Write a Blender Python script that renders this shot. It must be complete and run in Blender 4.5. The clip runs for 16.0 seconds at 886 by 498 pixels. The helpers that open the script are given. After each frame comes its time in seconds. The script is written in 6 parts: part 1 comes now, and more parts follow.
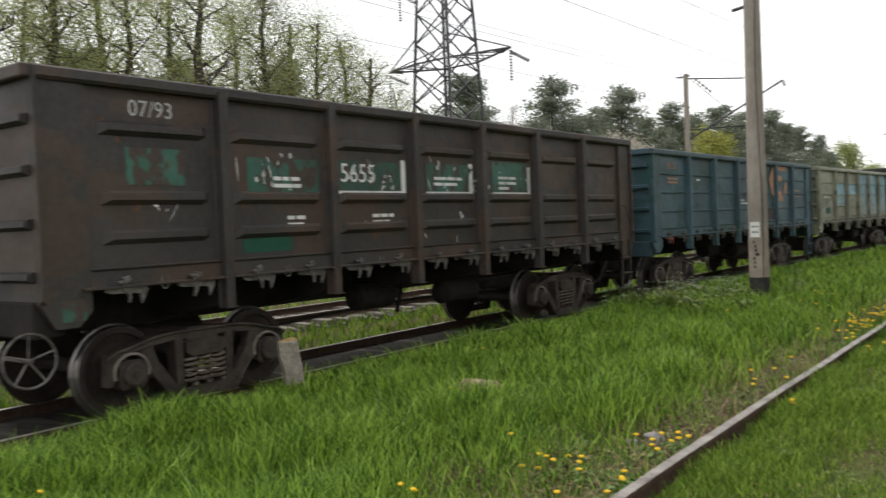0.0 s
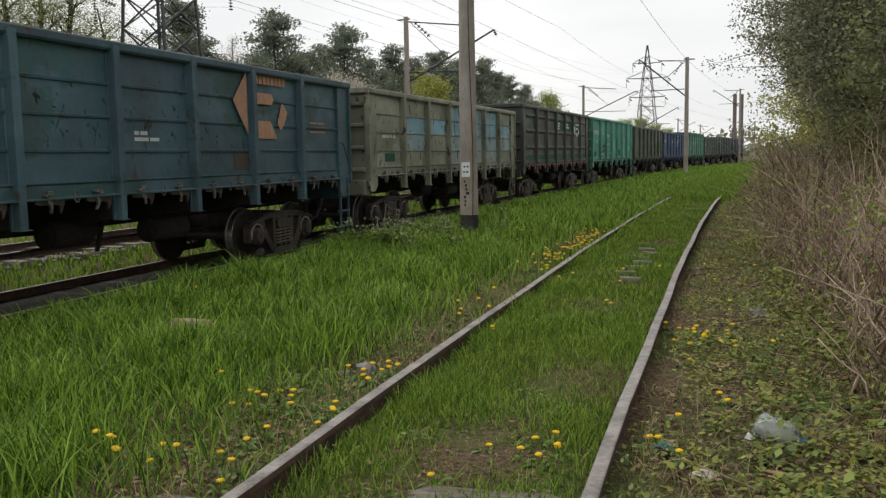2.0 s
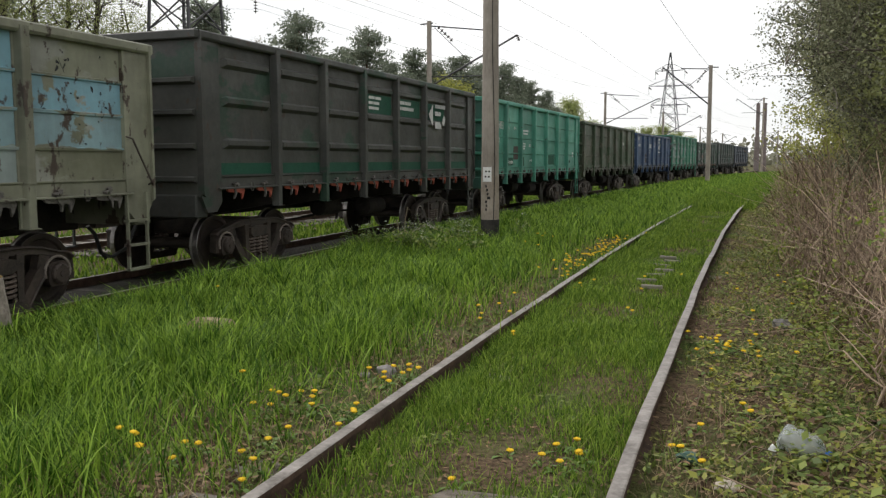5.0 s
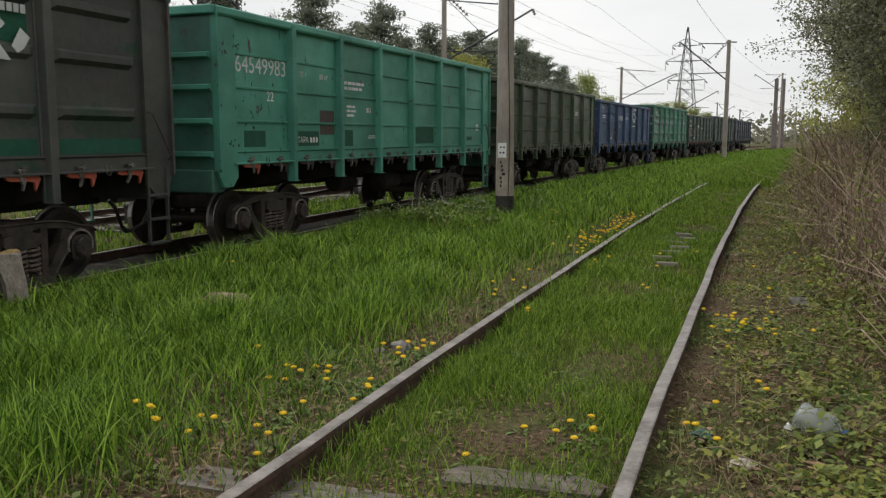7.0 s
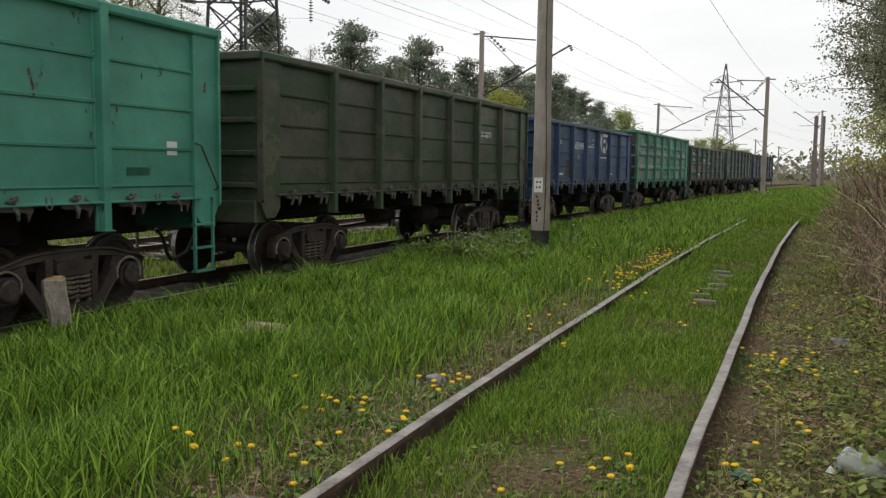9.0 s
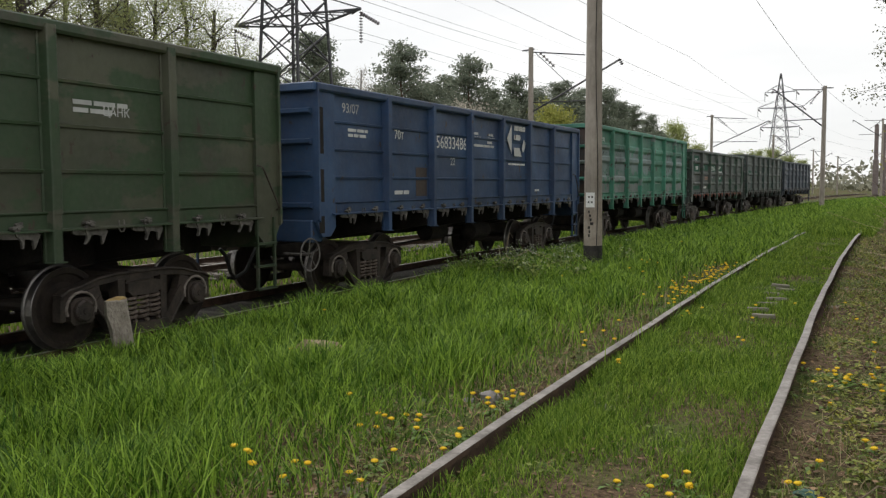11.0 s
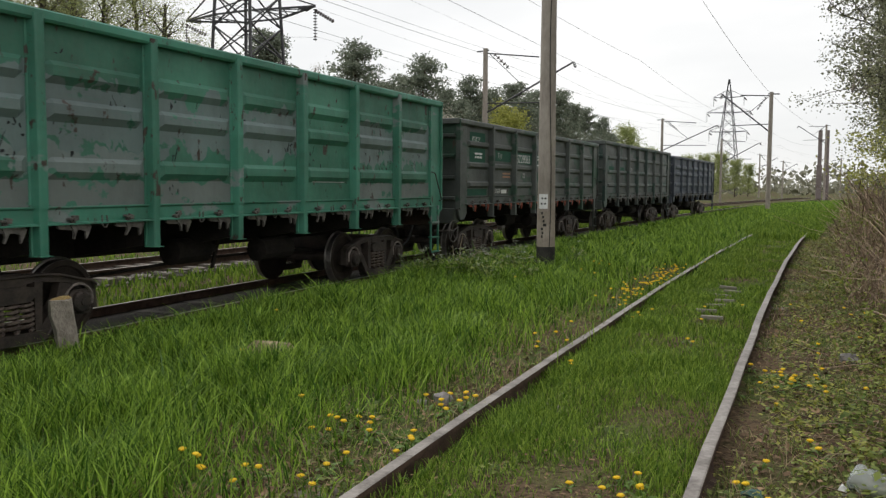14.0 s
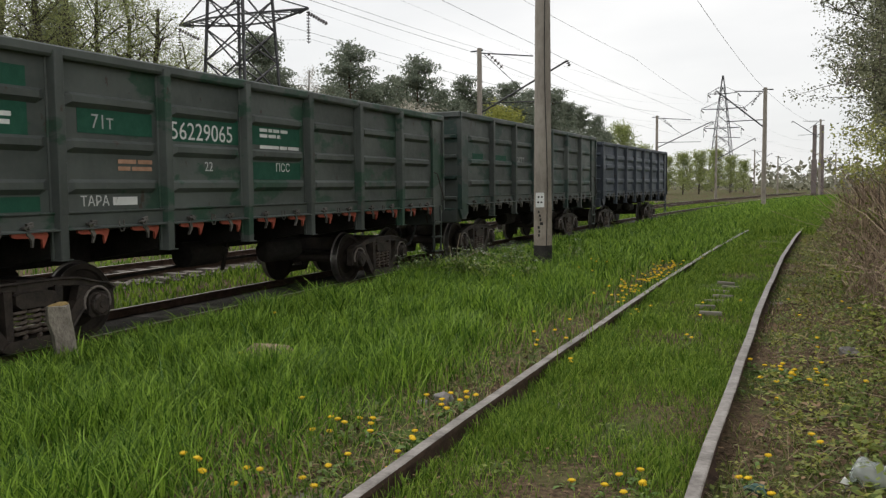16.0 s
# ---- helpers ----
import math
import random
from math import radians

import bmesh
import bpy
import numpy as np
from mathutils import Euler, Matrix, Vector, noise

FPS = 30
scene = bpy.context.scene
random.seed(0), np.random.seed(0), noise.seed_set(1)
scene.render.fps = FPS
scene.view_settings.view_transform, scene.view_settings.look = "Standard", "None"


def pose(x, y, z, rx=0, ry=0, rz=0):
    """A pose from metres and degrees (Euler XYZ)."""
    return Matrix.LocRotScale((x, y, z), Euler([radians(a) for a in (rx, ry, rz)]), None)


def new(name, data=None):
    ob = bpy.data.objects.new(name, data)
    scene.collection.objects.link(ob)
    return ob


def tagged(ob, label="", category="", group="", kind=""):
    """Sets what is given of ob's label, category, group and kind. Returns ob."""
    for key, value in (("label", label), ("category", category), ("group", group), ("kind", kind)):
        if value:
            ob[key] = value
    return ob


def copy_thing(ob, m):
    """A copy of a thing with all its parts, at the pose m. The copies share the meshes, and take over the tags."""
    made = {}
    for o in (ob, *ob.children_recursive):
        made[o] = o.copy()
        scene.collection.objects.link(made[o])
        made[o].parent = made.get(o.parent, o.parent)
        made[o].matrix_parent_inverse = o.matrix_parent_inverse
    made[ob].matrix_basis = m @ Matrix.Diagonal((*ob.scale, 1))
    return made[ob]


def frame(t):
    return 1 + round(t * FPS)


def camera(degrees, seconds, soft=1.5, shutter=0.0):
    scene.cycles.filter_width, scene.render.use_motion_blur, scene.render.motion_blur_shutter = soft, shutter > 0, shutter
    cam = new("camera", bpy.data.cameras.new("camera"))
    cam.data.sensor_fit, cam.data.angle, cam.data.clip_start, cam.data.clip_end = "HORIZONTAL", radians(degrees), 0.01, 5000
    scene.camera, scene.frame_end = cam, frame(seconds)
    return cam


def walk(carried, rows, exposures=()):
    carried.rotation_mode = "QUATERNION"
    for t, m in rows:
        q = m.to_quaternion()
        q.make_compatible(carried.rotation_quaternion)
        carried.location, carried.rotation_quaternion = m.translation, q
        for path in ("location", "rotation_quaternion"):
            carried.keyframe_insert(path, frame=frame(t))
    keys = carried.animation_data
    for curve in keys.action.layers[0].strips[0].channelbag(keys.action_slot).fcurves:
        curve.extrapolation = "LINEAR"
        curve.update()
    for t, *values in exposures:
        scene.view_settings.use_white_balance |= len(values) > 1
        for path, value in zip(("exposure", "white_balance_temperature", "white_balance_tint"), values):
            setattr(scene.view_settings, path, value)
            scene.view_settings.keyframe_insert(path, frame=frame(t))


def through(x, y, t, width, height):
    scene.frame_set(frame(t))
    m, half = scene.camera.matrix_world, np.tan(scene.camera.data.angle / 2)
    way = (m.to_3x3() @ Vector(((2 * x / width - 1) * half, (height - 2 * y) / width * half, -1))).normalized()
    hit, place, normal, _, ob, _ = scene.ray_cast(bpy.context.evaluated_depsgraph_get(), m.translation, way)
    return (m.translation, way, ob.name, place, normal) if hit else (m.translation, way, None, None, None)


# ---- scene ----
# ---------------------------------------------------------------- camera
def eye_pose(x, y, z, yaw, pitch, roll):
    """Yaw to the left of +y, pitch up, roll about the view."""
    return pose(x, y, z, 90 + pitch, 0, yaw) @ pose(0, 0, 0, 0, 0, roll)


PATH = [
    (0.0, -0.009, -0.093, 1.519, 36.10, -1.67, -2.33),
    (0.1, 0.009, -0.074, 1.515, 28.78, -2.68, -2.67),
    (0.2, 0.018, -0.043, 1.508, 23.17, -3.67, -2.30),
    (0.3, 0.022, -0.020, 1.492, 19.84, -4.68, -2.08),
    (0.4, 0.017, -0.007, 1.480, 18.40, -5.51, -2.23),
    (0.5, 0.013, -0.004, 1.480, 18.11, -6.14, -1.86),
    (1.0, 0.005, -0.008, 1.470, 19.87, -5.44, -0.12),
    (1.5, 0.003, 0.002, 1.473, 19.28, -5.44, -1.01),
    (2.0, 0.017, 0.017, 1.467, 17.72, -6.28, -1.01),
    (2.5, -0.002, 0.010, 1.463, 17.98, -6.98, -0.25),
    (3.0, -0.010, 0.010, 1.465, 18.25, -7.12, -0.07),
    (3.5, -0.012, 0.014, 1.467, 17.60, -6.61, -0.42),
    (4.0, -0.009, 0.012, 1.465, 17.77, -6.14, -0.57),
    (4.2, -0.010, 0.011, 1.465, 18.10, -6.06, -0.42),
    (6.5, -0.019, 0.002, 1.463, 19.34, -5.94, 0.01),
    (7.0, -0.025, 0.022, 1.463, 19.91, -7.59, 0.05),
    (7.5, -0.045, -0.002, 1.465, 24.23, -6.16, -0.77),
    (8.0, -0.068, 0.002, 1.479, 23.43, -6.00, -0.58),
    (8.5, -0.044, -0.009, 1.462, 23.07, -5.08, 0.51),
    (8.7, -0.039, -0.011, 1.468, 22.18, -5.39, 0.76),
    (10.8, -0.035, -0.028, 1.475, 25.05, -4.64, -0.29),
    (11.0, -0.033, -0.030, 1.472, 25.72, -4.25, -0.33),
    (11.5, -0.033, -0.037, 1.476, 26.62, -3.83, -0.16),
    (12.0, -0.035, -0.040, 1.480, 26.77, -3.94, 0.25),
    (12.5, -0.040, -0.039, 1.473, 27.46, -3.99, -0.05),
    (13.0, -0.059, -0.036, 1.478, 27.91, -4.24, 0.36),
    (13.5, -0.064, -0.034, 1.480, 27.56, -4.47, 0.59),
    (14.0, -0.050, -0.011, 1.480, 22.56, -4.27, 0.33),
    (14.5, -0.052, 0.007, 1.475, 18.32, -4.65, 0.35),
    (15.0, -0.042, 0.012, 1.476, 16.92, -4.83, 0.59),
    (15.5, -0.044, 0.004, 1.474, 17.88, -4.92, 0.13),
    (16.0, -0.062, -0.007, 1.472, 22.34, -4.23, -0.57),
]
EXPOSURES = [(0.0, 0.52), (0.1, 0.35), (0.3, 0.1), (0.5, 0.08), (1.5, 0.08), (2.5, 0.14), (3.0, 0.12), (3.5, 0.28), (4.0, 0.38), (4.2, 0.38), (6.3, 0.06), (7.0, 0.04), (7.5, 0.14), (8.5, 0.14), (11.0, 0.2), (13.5, 0.18), (15.5, 0.08), (16.0, 0.1)]
cam = camera(55.07, 16.0, soft=1.3, shutter=0.06)
walk(cam, [(t, eye_pose(*row)) for t, *row in PATH], exposures=EXPOSURES)

# ---------------------------------------------------------------- light
def make_world():
    """An overcast spring sky: a thick bright cloud layer over the clear sky."""
    world = bpy.data.worlds.new("overcast_sky")
    scene.world = world
    world.use_nodes = True
    nt = world.node_tree
    nt.nodes.clear()
    out = nt.nodes.new("ShaderNodeOutputWorld")
    bg = nt.nodes.new("ShaderNodeBackground")
    sky = nt.nodes.new("ShaderNodeTexSky")
    sky.sky_type = "NISHITA"
    sky.sun_disc = False
    sky.sun_elevation = radians(48)
    sky.sun_rotation = radians(-68)
    co = nt.nodes.new("ShaderNodeTexCoord")
    mp = nt.nodes.new("ShaderNodeMapping")
    mp.inputs["Scale"].default_value = (1.2, 1.2, 4.0)
    cloud = nt.nodes.new("ShaderNodeTexNoise")
    cloud.inputs["Scale"].default_value = 1.7
    cloud.inputs["Detail"].default_value = 5
    cloud.inputs["Roughness"].default_value = 0.5
    ramp = nt.nodes.new("ShaderNodeValToRGB")
    ramp.color_ramp.elements[0].position = 0.35
    ramp.color_ramp.elements[0].color = (8.1, 8.15, 8.15, 1)
    ramp.color_ramp.elements[1].position = 0.68
    ramp.color_ramp.elements[1].color = (10.1, 10.0, 9.85, 1)
    mix = nt.nodes.new("ShaderNodeMixRGB")
    mix.inputs[0].default_value = 0.93
    nt.links.new(co.outputs["Generated"], mp.inputs["Vector"])
    nt.links.new(mp.outputs["Vector"], cloud.inputs["Vector"])
    nt.links.new(cloud.outputs["Fac"], ramp.inputs["Fac"])
    nt.links.new(sky.outputs["Color"], mix.inputs[1])
    nt.links.new(ramp.outputs["Color"], mix.inputs[2])
    nt.links.new(mix.outputs["Color"], bg.inputs["Color"])
    bg.inputs["Strength"].default_value = 0.1
    nt.links.new(bg.outputs["Background"], out.inputs["Surface"])


make_world()
sun = new("sun", bpy.data.lights.new("sun", "SUN"))
sun.data.energy = 1.4
sun.data.angle = radians(25)
sun.data.color = (1.0, 0.96, 0.9)
sun.matrix_world = pose(0, 0, 30, 42, 0, -112)

# ---------------------------------------------------------------- materials
MATS = {}


class Nodes:
    """A thin wrapper for a node material."""

    def __init__(self, name, rough=0.7, metal=0.0, spec=0.3):
        self.mat = bpy.data.materials.new(name)
        self.mat.use_nodes = True
        self.nt = self.mat.node_tree
        self.b = self.nt.nodes["Principled BSDF"]
        self.b.inputs["Roughness"].default_value = rough
        self.b.inputs["Metallic"].default_value = metal
        self.b.inputs["Specular IOR Level"].default_value = spec
        co = self.nt.nodes.new("ShaderNodeTexCoord")
        info = self.nt.nodes.new("ShaderNodeObjectInfo")
        mul = self.nt.nodes.new("ShaderNodeMath")
        mul.operation = "MULTIPLY"
        mul.inputs[1].default_value = 37.0
        add = self.nt.nodes.new("ShaderNodeVectorMath")
        self.link(info.outputs["Random"], mul.inputs[0])
        self.link(co.outputs["Object"], add.inputs[0])
        self.link(mul.outputs[0], add.inputs[1])
        self.own, self.varied, self.random = co.outputs["Object"], add.outputs[0], info.outputs["Random"]

    def link(self, a, b):
        self.nt.links.new(a, b)

    def noise(self, scale, stretch=(1, 1, 1), detail=4, rough=0.55, own=False):
        mp = self.nt.nodes.new("ShaderNodeMapping")
        mp.inputs["Scale"].default_value = stretch
        n = self.nt.nodes.new("ShaderNodeTexNoise")
        n.inputs["Scale"].default_value = scale
        n.inputs["Detail"].default_value = detail
        n.inputs["Roughness"].default_value = rough
        self.link(self.own if own else self.varied, mp.inputs["Vector"])
        self.link(mp.outputs["Vector"], n.inputs["Vector"])
        return n.outputs["Fac"]

    def ramp(self, fac, lo, hi, a=0.0, b=1.0):
        r = self.nt.nodes.new("ShaderNodeMapRange")
        r.inputs["From Min"].default_value, r.inputs["From Max"].default_value = lo, hi
        r.inputs["To Min"].default_value, r.inputs["To Max"].default_value = a, b
        self.link(fac, r.inputs["Value"])
        return r.outputs["Result"]

    def rgb(self, c):
        n = self.nt.nodes.new("ShaderNodeRGB")
        n.outputs[0].default_value = (*c, 1)
        return n.outputs[0]

    def mix(self, fac, a, b, mode="MIX"):
        m = self.nt.nodes.new("ShaderNodeMixRGB")
        m.blend_type = mode
        for value, socket in ((fac, m.inputs[0]), (a, m.inputs[1]), (b, m.inputs[2])):
            if isinstance(value, (int, float)):
                socket.default_value = value
            elif isinstance(value, tuple):
                socket.default_value = (*value, 1)
            else:
                self.link(value, socket)
        return m.outputs[0]

    def math(self, op, a, b):
        m = self.nt.nodes.new("ShaderNodeMath")
        m.operation = op
        for value, socket in ((a, m.inputs[0]), (b, m.inputs[1])):
            if isinstance(value, (int, float)):
                socket.default_value = value
            else:
                self.link(value, socket)
        return m.outputs[0]

    def axis(self, n):
        s = self.nt.nodes.new("ShaderNodeSeparateXYZ")
        self.link(self.own, s.inputs[0])
        return s.outputs[n]

    def finish(self, color, bump=None, strength=0.3, distance=0.01, rough=None):
        if isinstance(color, tuple):
            self.b.inputs["Base Color"].default_value = (*color, 1)
        else:
            self.link(color, self.b.inputs["Base Color"])
        if bump is not None:
            n = self.nt.nodes.new("ShaderNodeBump")
            n.inputs["Strength"].default_value = strength
            n.inputs["Distance"].default_value = distance
            self.link(bump, n.inputs["Height"])
            self.link(n.outputs["Normal"], self.b.inputs["Normal"])
        if rough is not None:
            self.link(rough, self.b.inputs["Roughness"])
        return self.mat


def paint(name, base, faded, rust=0.4, dirt=0.5, patch=None, patch_amount=0.0, dirt_color=(0.035, 0.03, 0.025), bands=()):
    """Old wagon paint: fading, grime that runs down, flaked spots of rust, and patches of another coat."""
    if name in MATS:
        return MATS[name]
    n = Nodes(name, 0.55, 0.0, 0.5)
    broad = n.noise(0.9, (1, 0.6, 1), 5)
    c = n.mix(n.ramp(broad, 0.34, 0.66), tuple(0.86 * v for v in base), tuple(1.26 * v for v in faded))
    if patch:
        spots = n.noise(0.55, (1, 1, 1.9), 6, 0.62)
        c = n.mix(n.ramp(spots, 0.60 - 0.25 * patch_amount, 0.63 - 0.25 * patch_amount), c, patch)
    for z0, z1, colour, chance, wobble in bands:
        # a band of another coat across some of the sheets, between two heights
        rag = n.math("MULTIPLY", n.math("SUBTRACT", n.noise(1.6, (1, 1.6, 1), 5), 0.5), wobble)
        z = n.math("ADD", n.axis(2), rag)
        inside = n.math("MULTIPLY", n.ramp(z, z0, z0 + 0.012), n.ramp(z, z1 - 0.012, z1, 1.0, 0.0))
        inside = n.math("MULTIPLY", inside, n.math("LESS_THAN", n.random, chance))
        worn = n.ramp(n.noise(2.6, (1, 1, 1.3), 7, 0.62), 0.60, 0.63, 1.0, 0.0)
        c = n.mix(n.math("MULTIPLY", inside, worn), c, colour)
    c = n.mix(1.0, c, n.ramp(n.random, 0.0, 1.0, 0.84, 1.16), "MULTIPLY")
    streak = n.noise(1.5, (1.7, 1.7, 0.35), 6, 0.62)
    blotch = n.noise(0.8, (1, 1, 1.6), 7, 0.65)
    grime = n.math("MULTIPLY", n.ramp(n.math("ADD", n.math("MULTIPLY", streak, 0.5), n.math("MULTIPLY", blotch, 0.5)), 0.44, 0.66), dirt * 0.85)
    c = n.mix(grime, c, dirt_color)
    scuff = n.noise(6.0, (1, 0.35, 2.2), 6, 0.6)
    c = n.mix(n.ramp(scuff, 0.60, 0.72, 0.0, 0.28), c, faded)
    flake = n.noise(5.0, (1, 1, 0.55), 8, 0.66)
    c = n.mix(n.ramp(flake, 0.66 - 0.12 * rust, 0.685 - 0.12 * rust), c, (0.045, 0.030, 0.022))
    dust = n.noise(14, (1, 1, 1), 3)
    c = n.mix(n.ramp(dust, 0.4, 0.8, 0.0, 0.12), c, (0.16, 0.14, 0.12))
    MATS[name] = n.finish(c, n.math("ADD", n.noise(3, (1, 1, 1), 2), n.math("MULTIPLY", flake, 0.5)), 0.4, 0.03, n.ramp(blotch, 0.3, 0.75, 0.42, 0.75))
    return MATS[name]


def plain(name, a, b, rough=0.8, metal=0.0, scale=6.0, stretch=(1, 1, 1), bump=0.3, distance=0.01, spec=0.3):
    """A surface between two colours at two scales, with fine relief."""
    if name in MATS:
        return MATS[name]
    n = Nodes(name, rough, metal, spec)
    big, small = n.noise(scale, stretch, 5), n.noise(scale * 7, stretch, 4)
    c = n.mix(n.ramp(n.math("ADD", n.math("MULTIPLY", big, 0.65), n.math("MULTIPLY", small, 0.35)), 0.36, 0.64), a, b)
    MATS[name] = n.finish(c, small, bump, distance)
    return MATS[name]


def leafy(name, a, b, rough=0.55, through=0.25, spec=0.25, skew=1.0):
    """Leaves that differ one from another, and let some light through."""
    if name in MATS:
        return MATS[name]
    n = Nodes(name, rough, 0.0, spec)
    geo = n.nt.nodes.new("ShaderNodeNewGeometry")
    c = n.mix(n.math("POWER", geo.outputs["Random Per Island"], skew), a, b)
    n.finish(c)
    if through:
        t = n.nt.nodes.new("ShaderNodeBsdfTranslucent")
        m = n.nt.nodes.new("ShaderNodeMixShader")
        m.inputs[0].default_value = through
        n.link(c, t.inputs["Color"])
        n.link(n.b.outputs[0], m.inputs[1])
        n.link(t.outputs[0], m.inputs[2])
        n.link(m.outputs[0], n.nt.nodes["Material Output"].inputs["Surface"])
    MATS[name] = n.mat
    return n.mat


STEEL = plain("grimy_cast_steel", (0.020, 0.017, 0.0145), (0.078, 0.059, 0.048), 0.62, 0.2, 5, spec=0.5)
WORN = plain("rubbed_cast_steel", (0.15, 0.125, 0.105), (0.34, 0.30, 0.27), 0.5, 0.3, 9)
SPRING = plain("dusty_spring_steel", (0.07, 0.055, 0.045), (0.19, 0.15, 0.125), 0.55, 0.3, 14)
# near-black tone for floor, centre sill, beams and brake gear
UNDER = plain("underframe_near_black", (0.008, 0.007, 0.006), (0.028, 0.023, 0.02), 0.9, 0.0, 3)
TREAD = plain("worn_wheel_steel", (0.16, 0.15, 0.14), (0.3, 0.28, 0.27), 0.4, 0.9, 6)
WHEEL = plain("rusty_wheel_steel", (0.022, 0.018, 0.016), (0.055, 0.042, 0.034), 0.7, 0.2, 4)
HOOK = plain("worn_latch_steel", (0.06, 0.055, 0.05), (0.20, 0.185, 0.17), 0.6, 0.3, 12)
ORANGE = plain("primer_red_latch", (0.30, 0.06, 0.035), (0.42, 0.11, 0.07), 0.7, 0.0, 9)
WHITE = paint("old_white_lettering", (0.56, 0.57, 0.56), (0.62, 0.62, 0.60), 0.3, 0.35)
RUBBER = plain("black_rubber_hose", (0.012, 0.012, 0.012), (0.03, 0.03, 0.03), 0.6, 0.0, 12)
RAILTOP = plain("dull_rail_head", (0.13, 0.115, 0.10), (0.34, 0.31, 0.285), 0.5, 0.3, 5)
RAILSIDE = plain("rusty_rail_web", (0.045, 0.028, 0.02), (0.10, 0.062, 0.045), 0.85, 0.1, 8)
SLEEPER = plain("weathered_sleeper_wood", (0.12, 0.105, 0.09), (0.26, 0.23, 0.20), 0.9, 0.0, 3, (1, 6, 6), 0.6)
CONCRETE = plain("weathered_concrete", (0.24, 0.21, 0.18), (0.38, 0.34, 0.295), 0.9, 0.0, 3, (1, 1, 0.4), 0.4)
GALV = plain("dull_lattice_steel", (0.055, 0.055, 0.06), (0.11, 0.11, 0.115), 0.6, 0.4, 3)
BARK = plain("tree_bark", (0.04, 0.033, 0.027), (0.11, 0.095, 0.08), 0.95, 0.0, 4, (3, 3, 0.5), 0.8, 0.03)
PINEBARK = plain("pine_bark", (0.06, 0.04, 0.03), (0.17, 0.10, 0.065), 0.95, 0.0, 4, (3, 3, 0.5), 0.8, 0.03)

# ---------------------------------------------------------------- mesh helpers
def part(name, bm, material, parent=None, label=""):
    """Links a bmesh as one mesh object under a thing or a part."""
    me = bpy.data.meshes.new(name)
    bmesh.ops.recalc_face_normals(bm, faces=bm.faces[:])
    bm.to_mesh(me)
    bm.free()
    me.materials.append(material)
    return piece(name, me, parent, label)


def piece(name, me, parent=None, label="", at=None):
    """An object on a mesh that others may share."""
    ob = new(name, me)
    if parent is not None:
        ob.parent = parent
    if at is not None:
        ob.matrix_basis = at
    if label:
        ob["label"] = label
    return ob


def mesh_of(name, bm, material):
    me = bpy.data.meshes.new(name)
    bmesh.ops.recalc_face_normals(bm, faces=bm.faces[:])
    bm.to_mesh(me)
    bm.free()
    me.materials.append(material)
    return me


def box(bm, x0, x1, y0, y1, z0, z1, bevel=0.0):
    vs = [bm.verts.new((x, y, z)) for x in (x0, x1) for y in (y0, y1) for z in (z0, z1)]
    fs = [bm.faces.new([vs[i] for i in q]) for q in ((0, 1, 3, 2), (4, 6, 7, 5), (0, 4, 5, 1), (2, 3, 7, 6), (0, 2, 6, 4), (1, 5, 7, 3))]
    if bevel:
        es = {e for f in fs for e in f.edges}
        bmesh.ops.bevel(bm, geom=list(es), offset=bevel, segments=1, affect="EDGES")
    return bm


def slab(bm, profile, a, b, axis=0):
    """Extrudes a closed profile between a and b along an axis; the profile lies in the other two."""
    def spot(u, v, w):
        return ((w, u, v), (u, w, v), (u, v, w))[axis]

    lo = [bm.verts.new(spot(u, v, a)) for u, v in profile]
    hi = [bm.verts.new(spot(u, v, b)) for u, v in profile]
    bm.faces.new(lo)
    bm.faces.new(hi[::-1])
    for i in range(len(lo)):
        j = (i + 1) % len(lo)
        bm.faces.new((lo[i], hi[i], hi[j], lo[j]))
    return bm


def tube(bm, points, radii, sides=8):
    """A round bar through points."""
    rings = []
    pts = [Vector(p) for p in points]
    if isinstance(radii, (int, float)):
        radii = [radii] * len(pts)
    for i, p in enumerate(pts):
        d = (pts[min(i + 1, len(pts) - 1)] - pts[max(i - 1, 0)]).normalized()
        u = d.orthogonal().normalized() if i == 0 else (u - d * u.dot(d)).normalized()
        v = d.cross(u)
        rings.append([bm.verts.new(p + (u * math.cos(k * math.tau / sides) + v * math.sin(k * math.tau / sides)) * radii[i]) for k in range(sides)])
    for a, b in zip(rings, rings[1:]):
        for k in range(sides):
            bm.faces.new((a[k], a[(k + 1) % sides], b[(k + 1) % sides], b[k]))
    bm.faces.new(rings[0][::-1])
    bm.faces.new(rings[-1])
    return bm


def lathe(bm, profile, sides=24, axis="x", centre=(0, 0, 0), close=True):
    """Turns a profile of (along, radius) about an axis."""
    rings = []
    for a, r in profile:
        ring = []
        for k in range(sides):
            c, s = math.cos(k * math.tau / sides) * r, math.sin(k * math.tau / sides) * r
            p = (a, c, s) if axis == "x" else (c, a, s) if axis == "y" else (c, s, a)
            ring.append(bm.verts.new(Vector(p) + Vector(centre)))
        rings.append(ring)
    for a, b in zip(rings, rings[1:]):
        for k in range(sides):
            bm.faces.new((a[k], a[(k + 1) % sides], b[(k + 1) % sides], b[k]))
    if close:
        bm.faces.new(rings[0][::-1])
        bm.faces.new(rings[-1])
    return bm


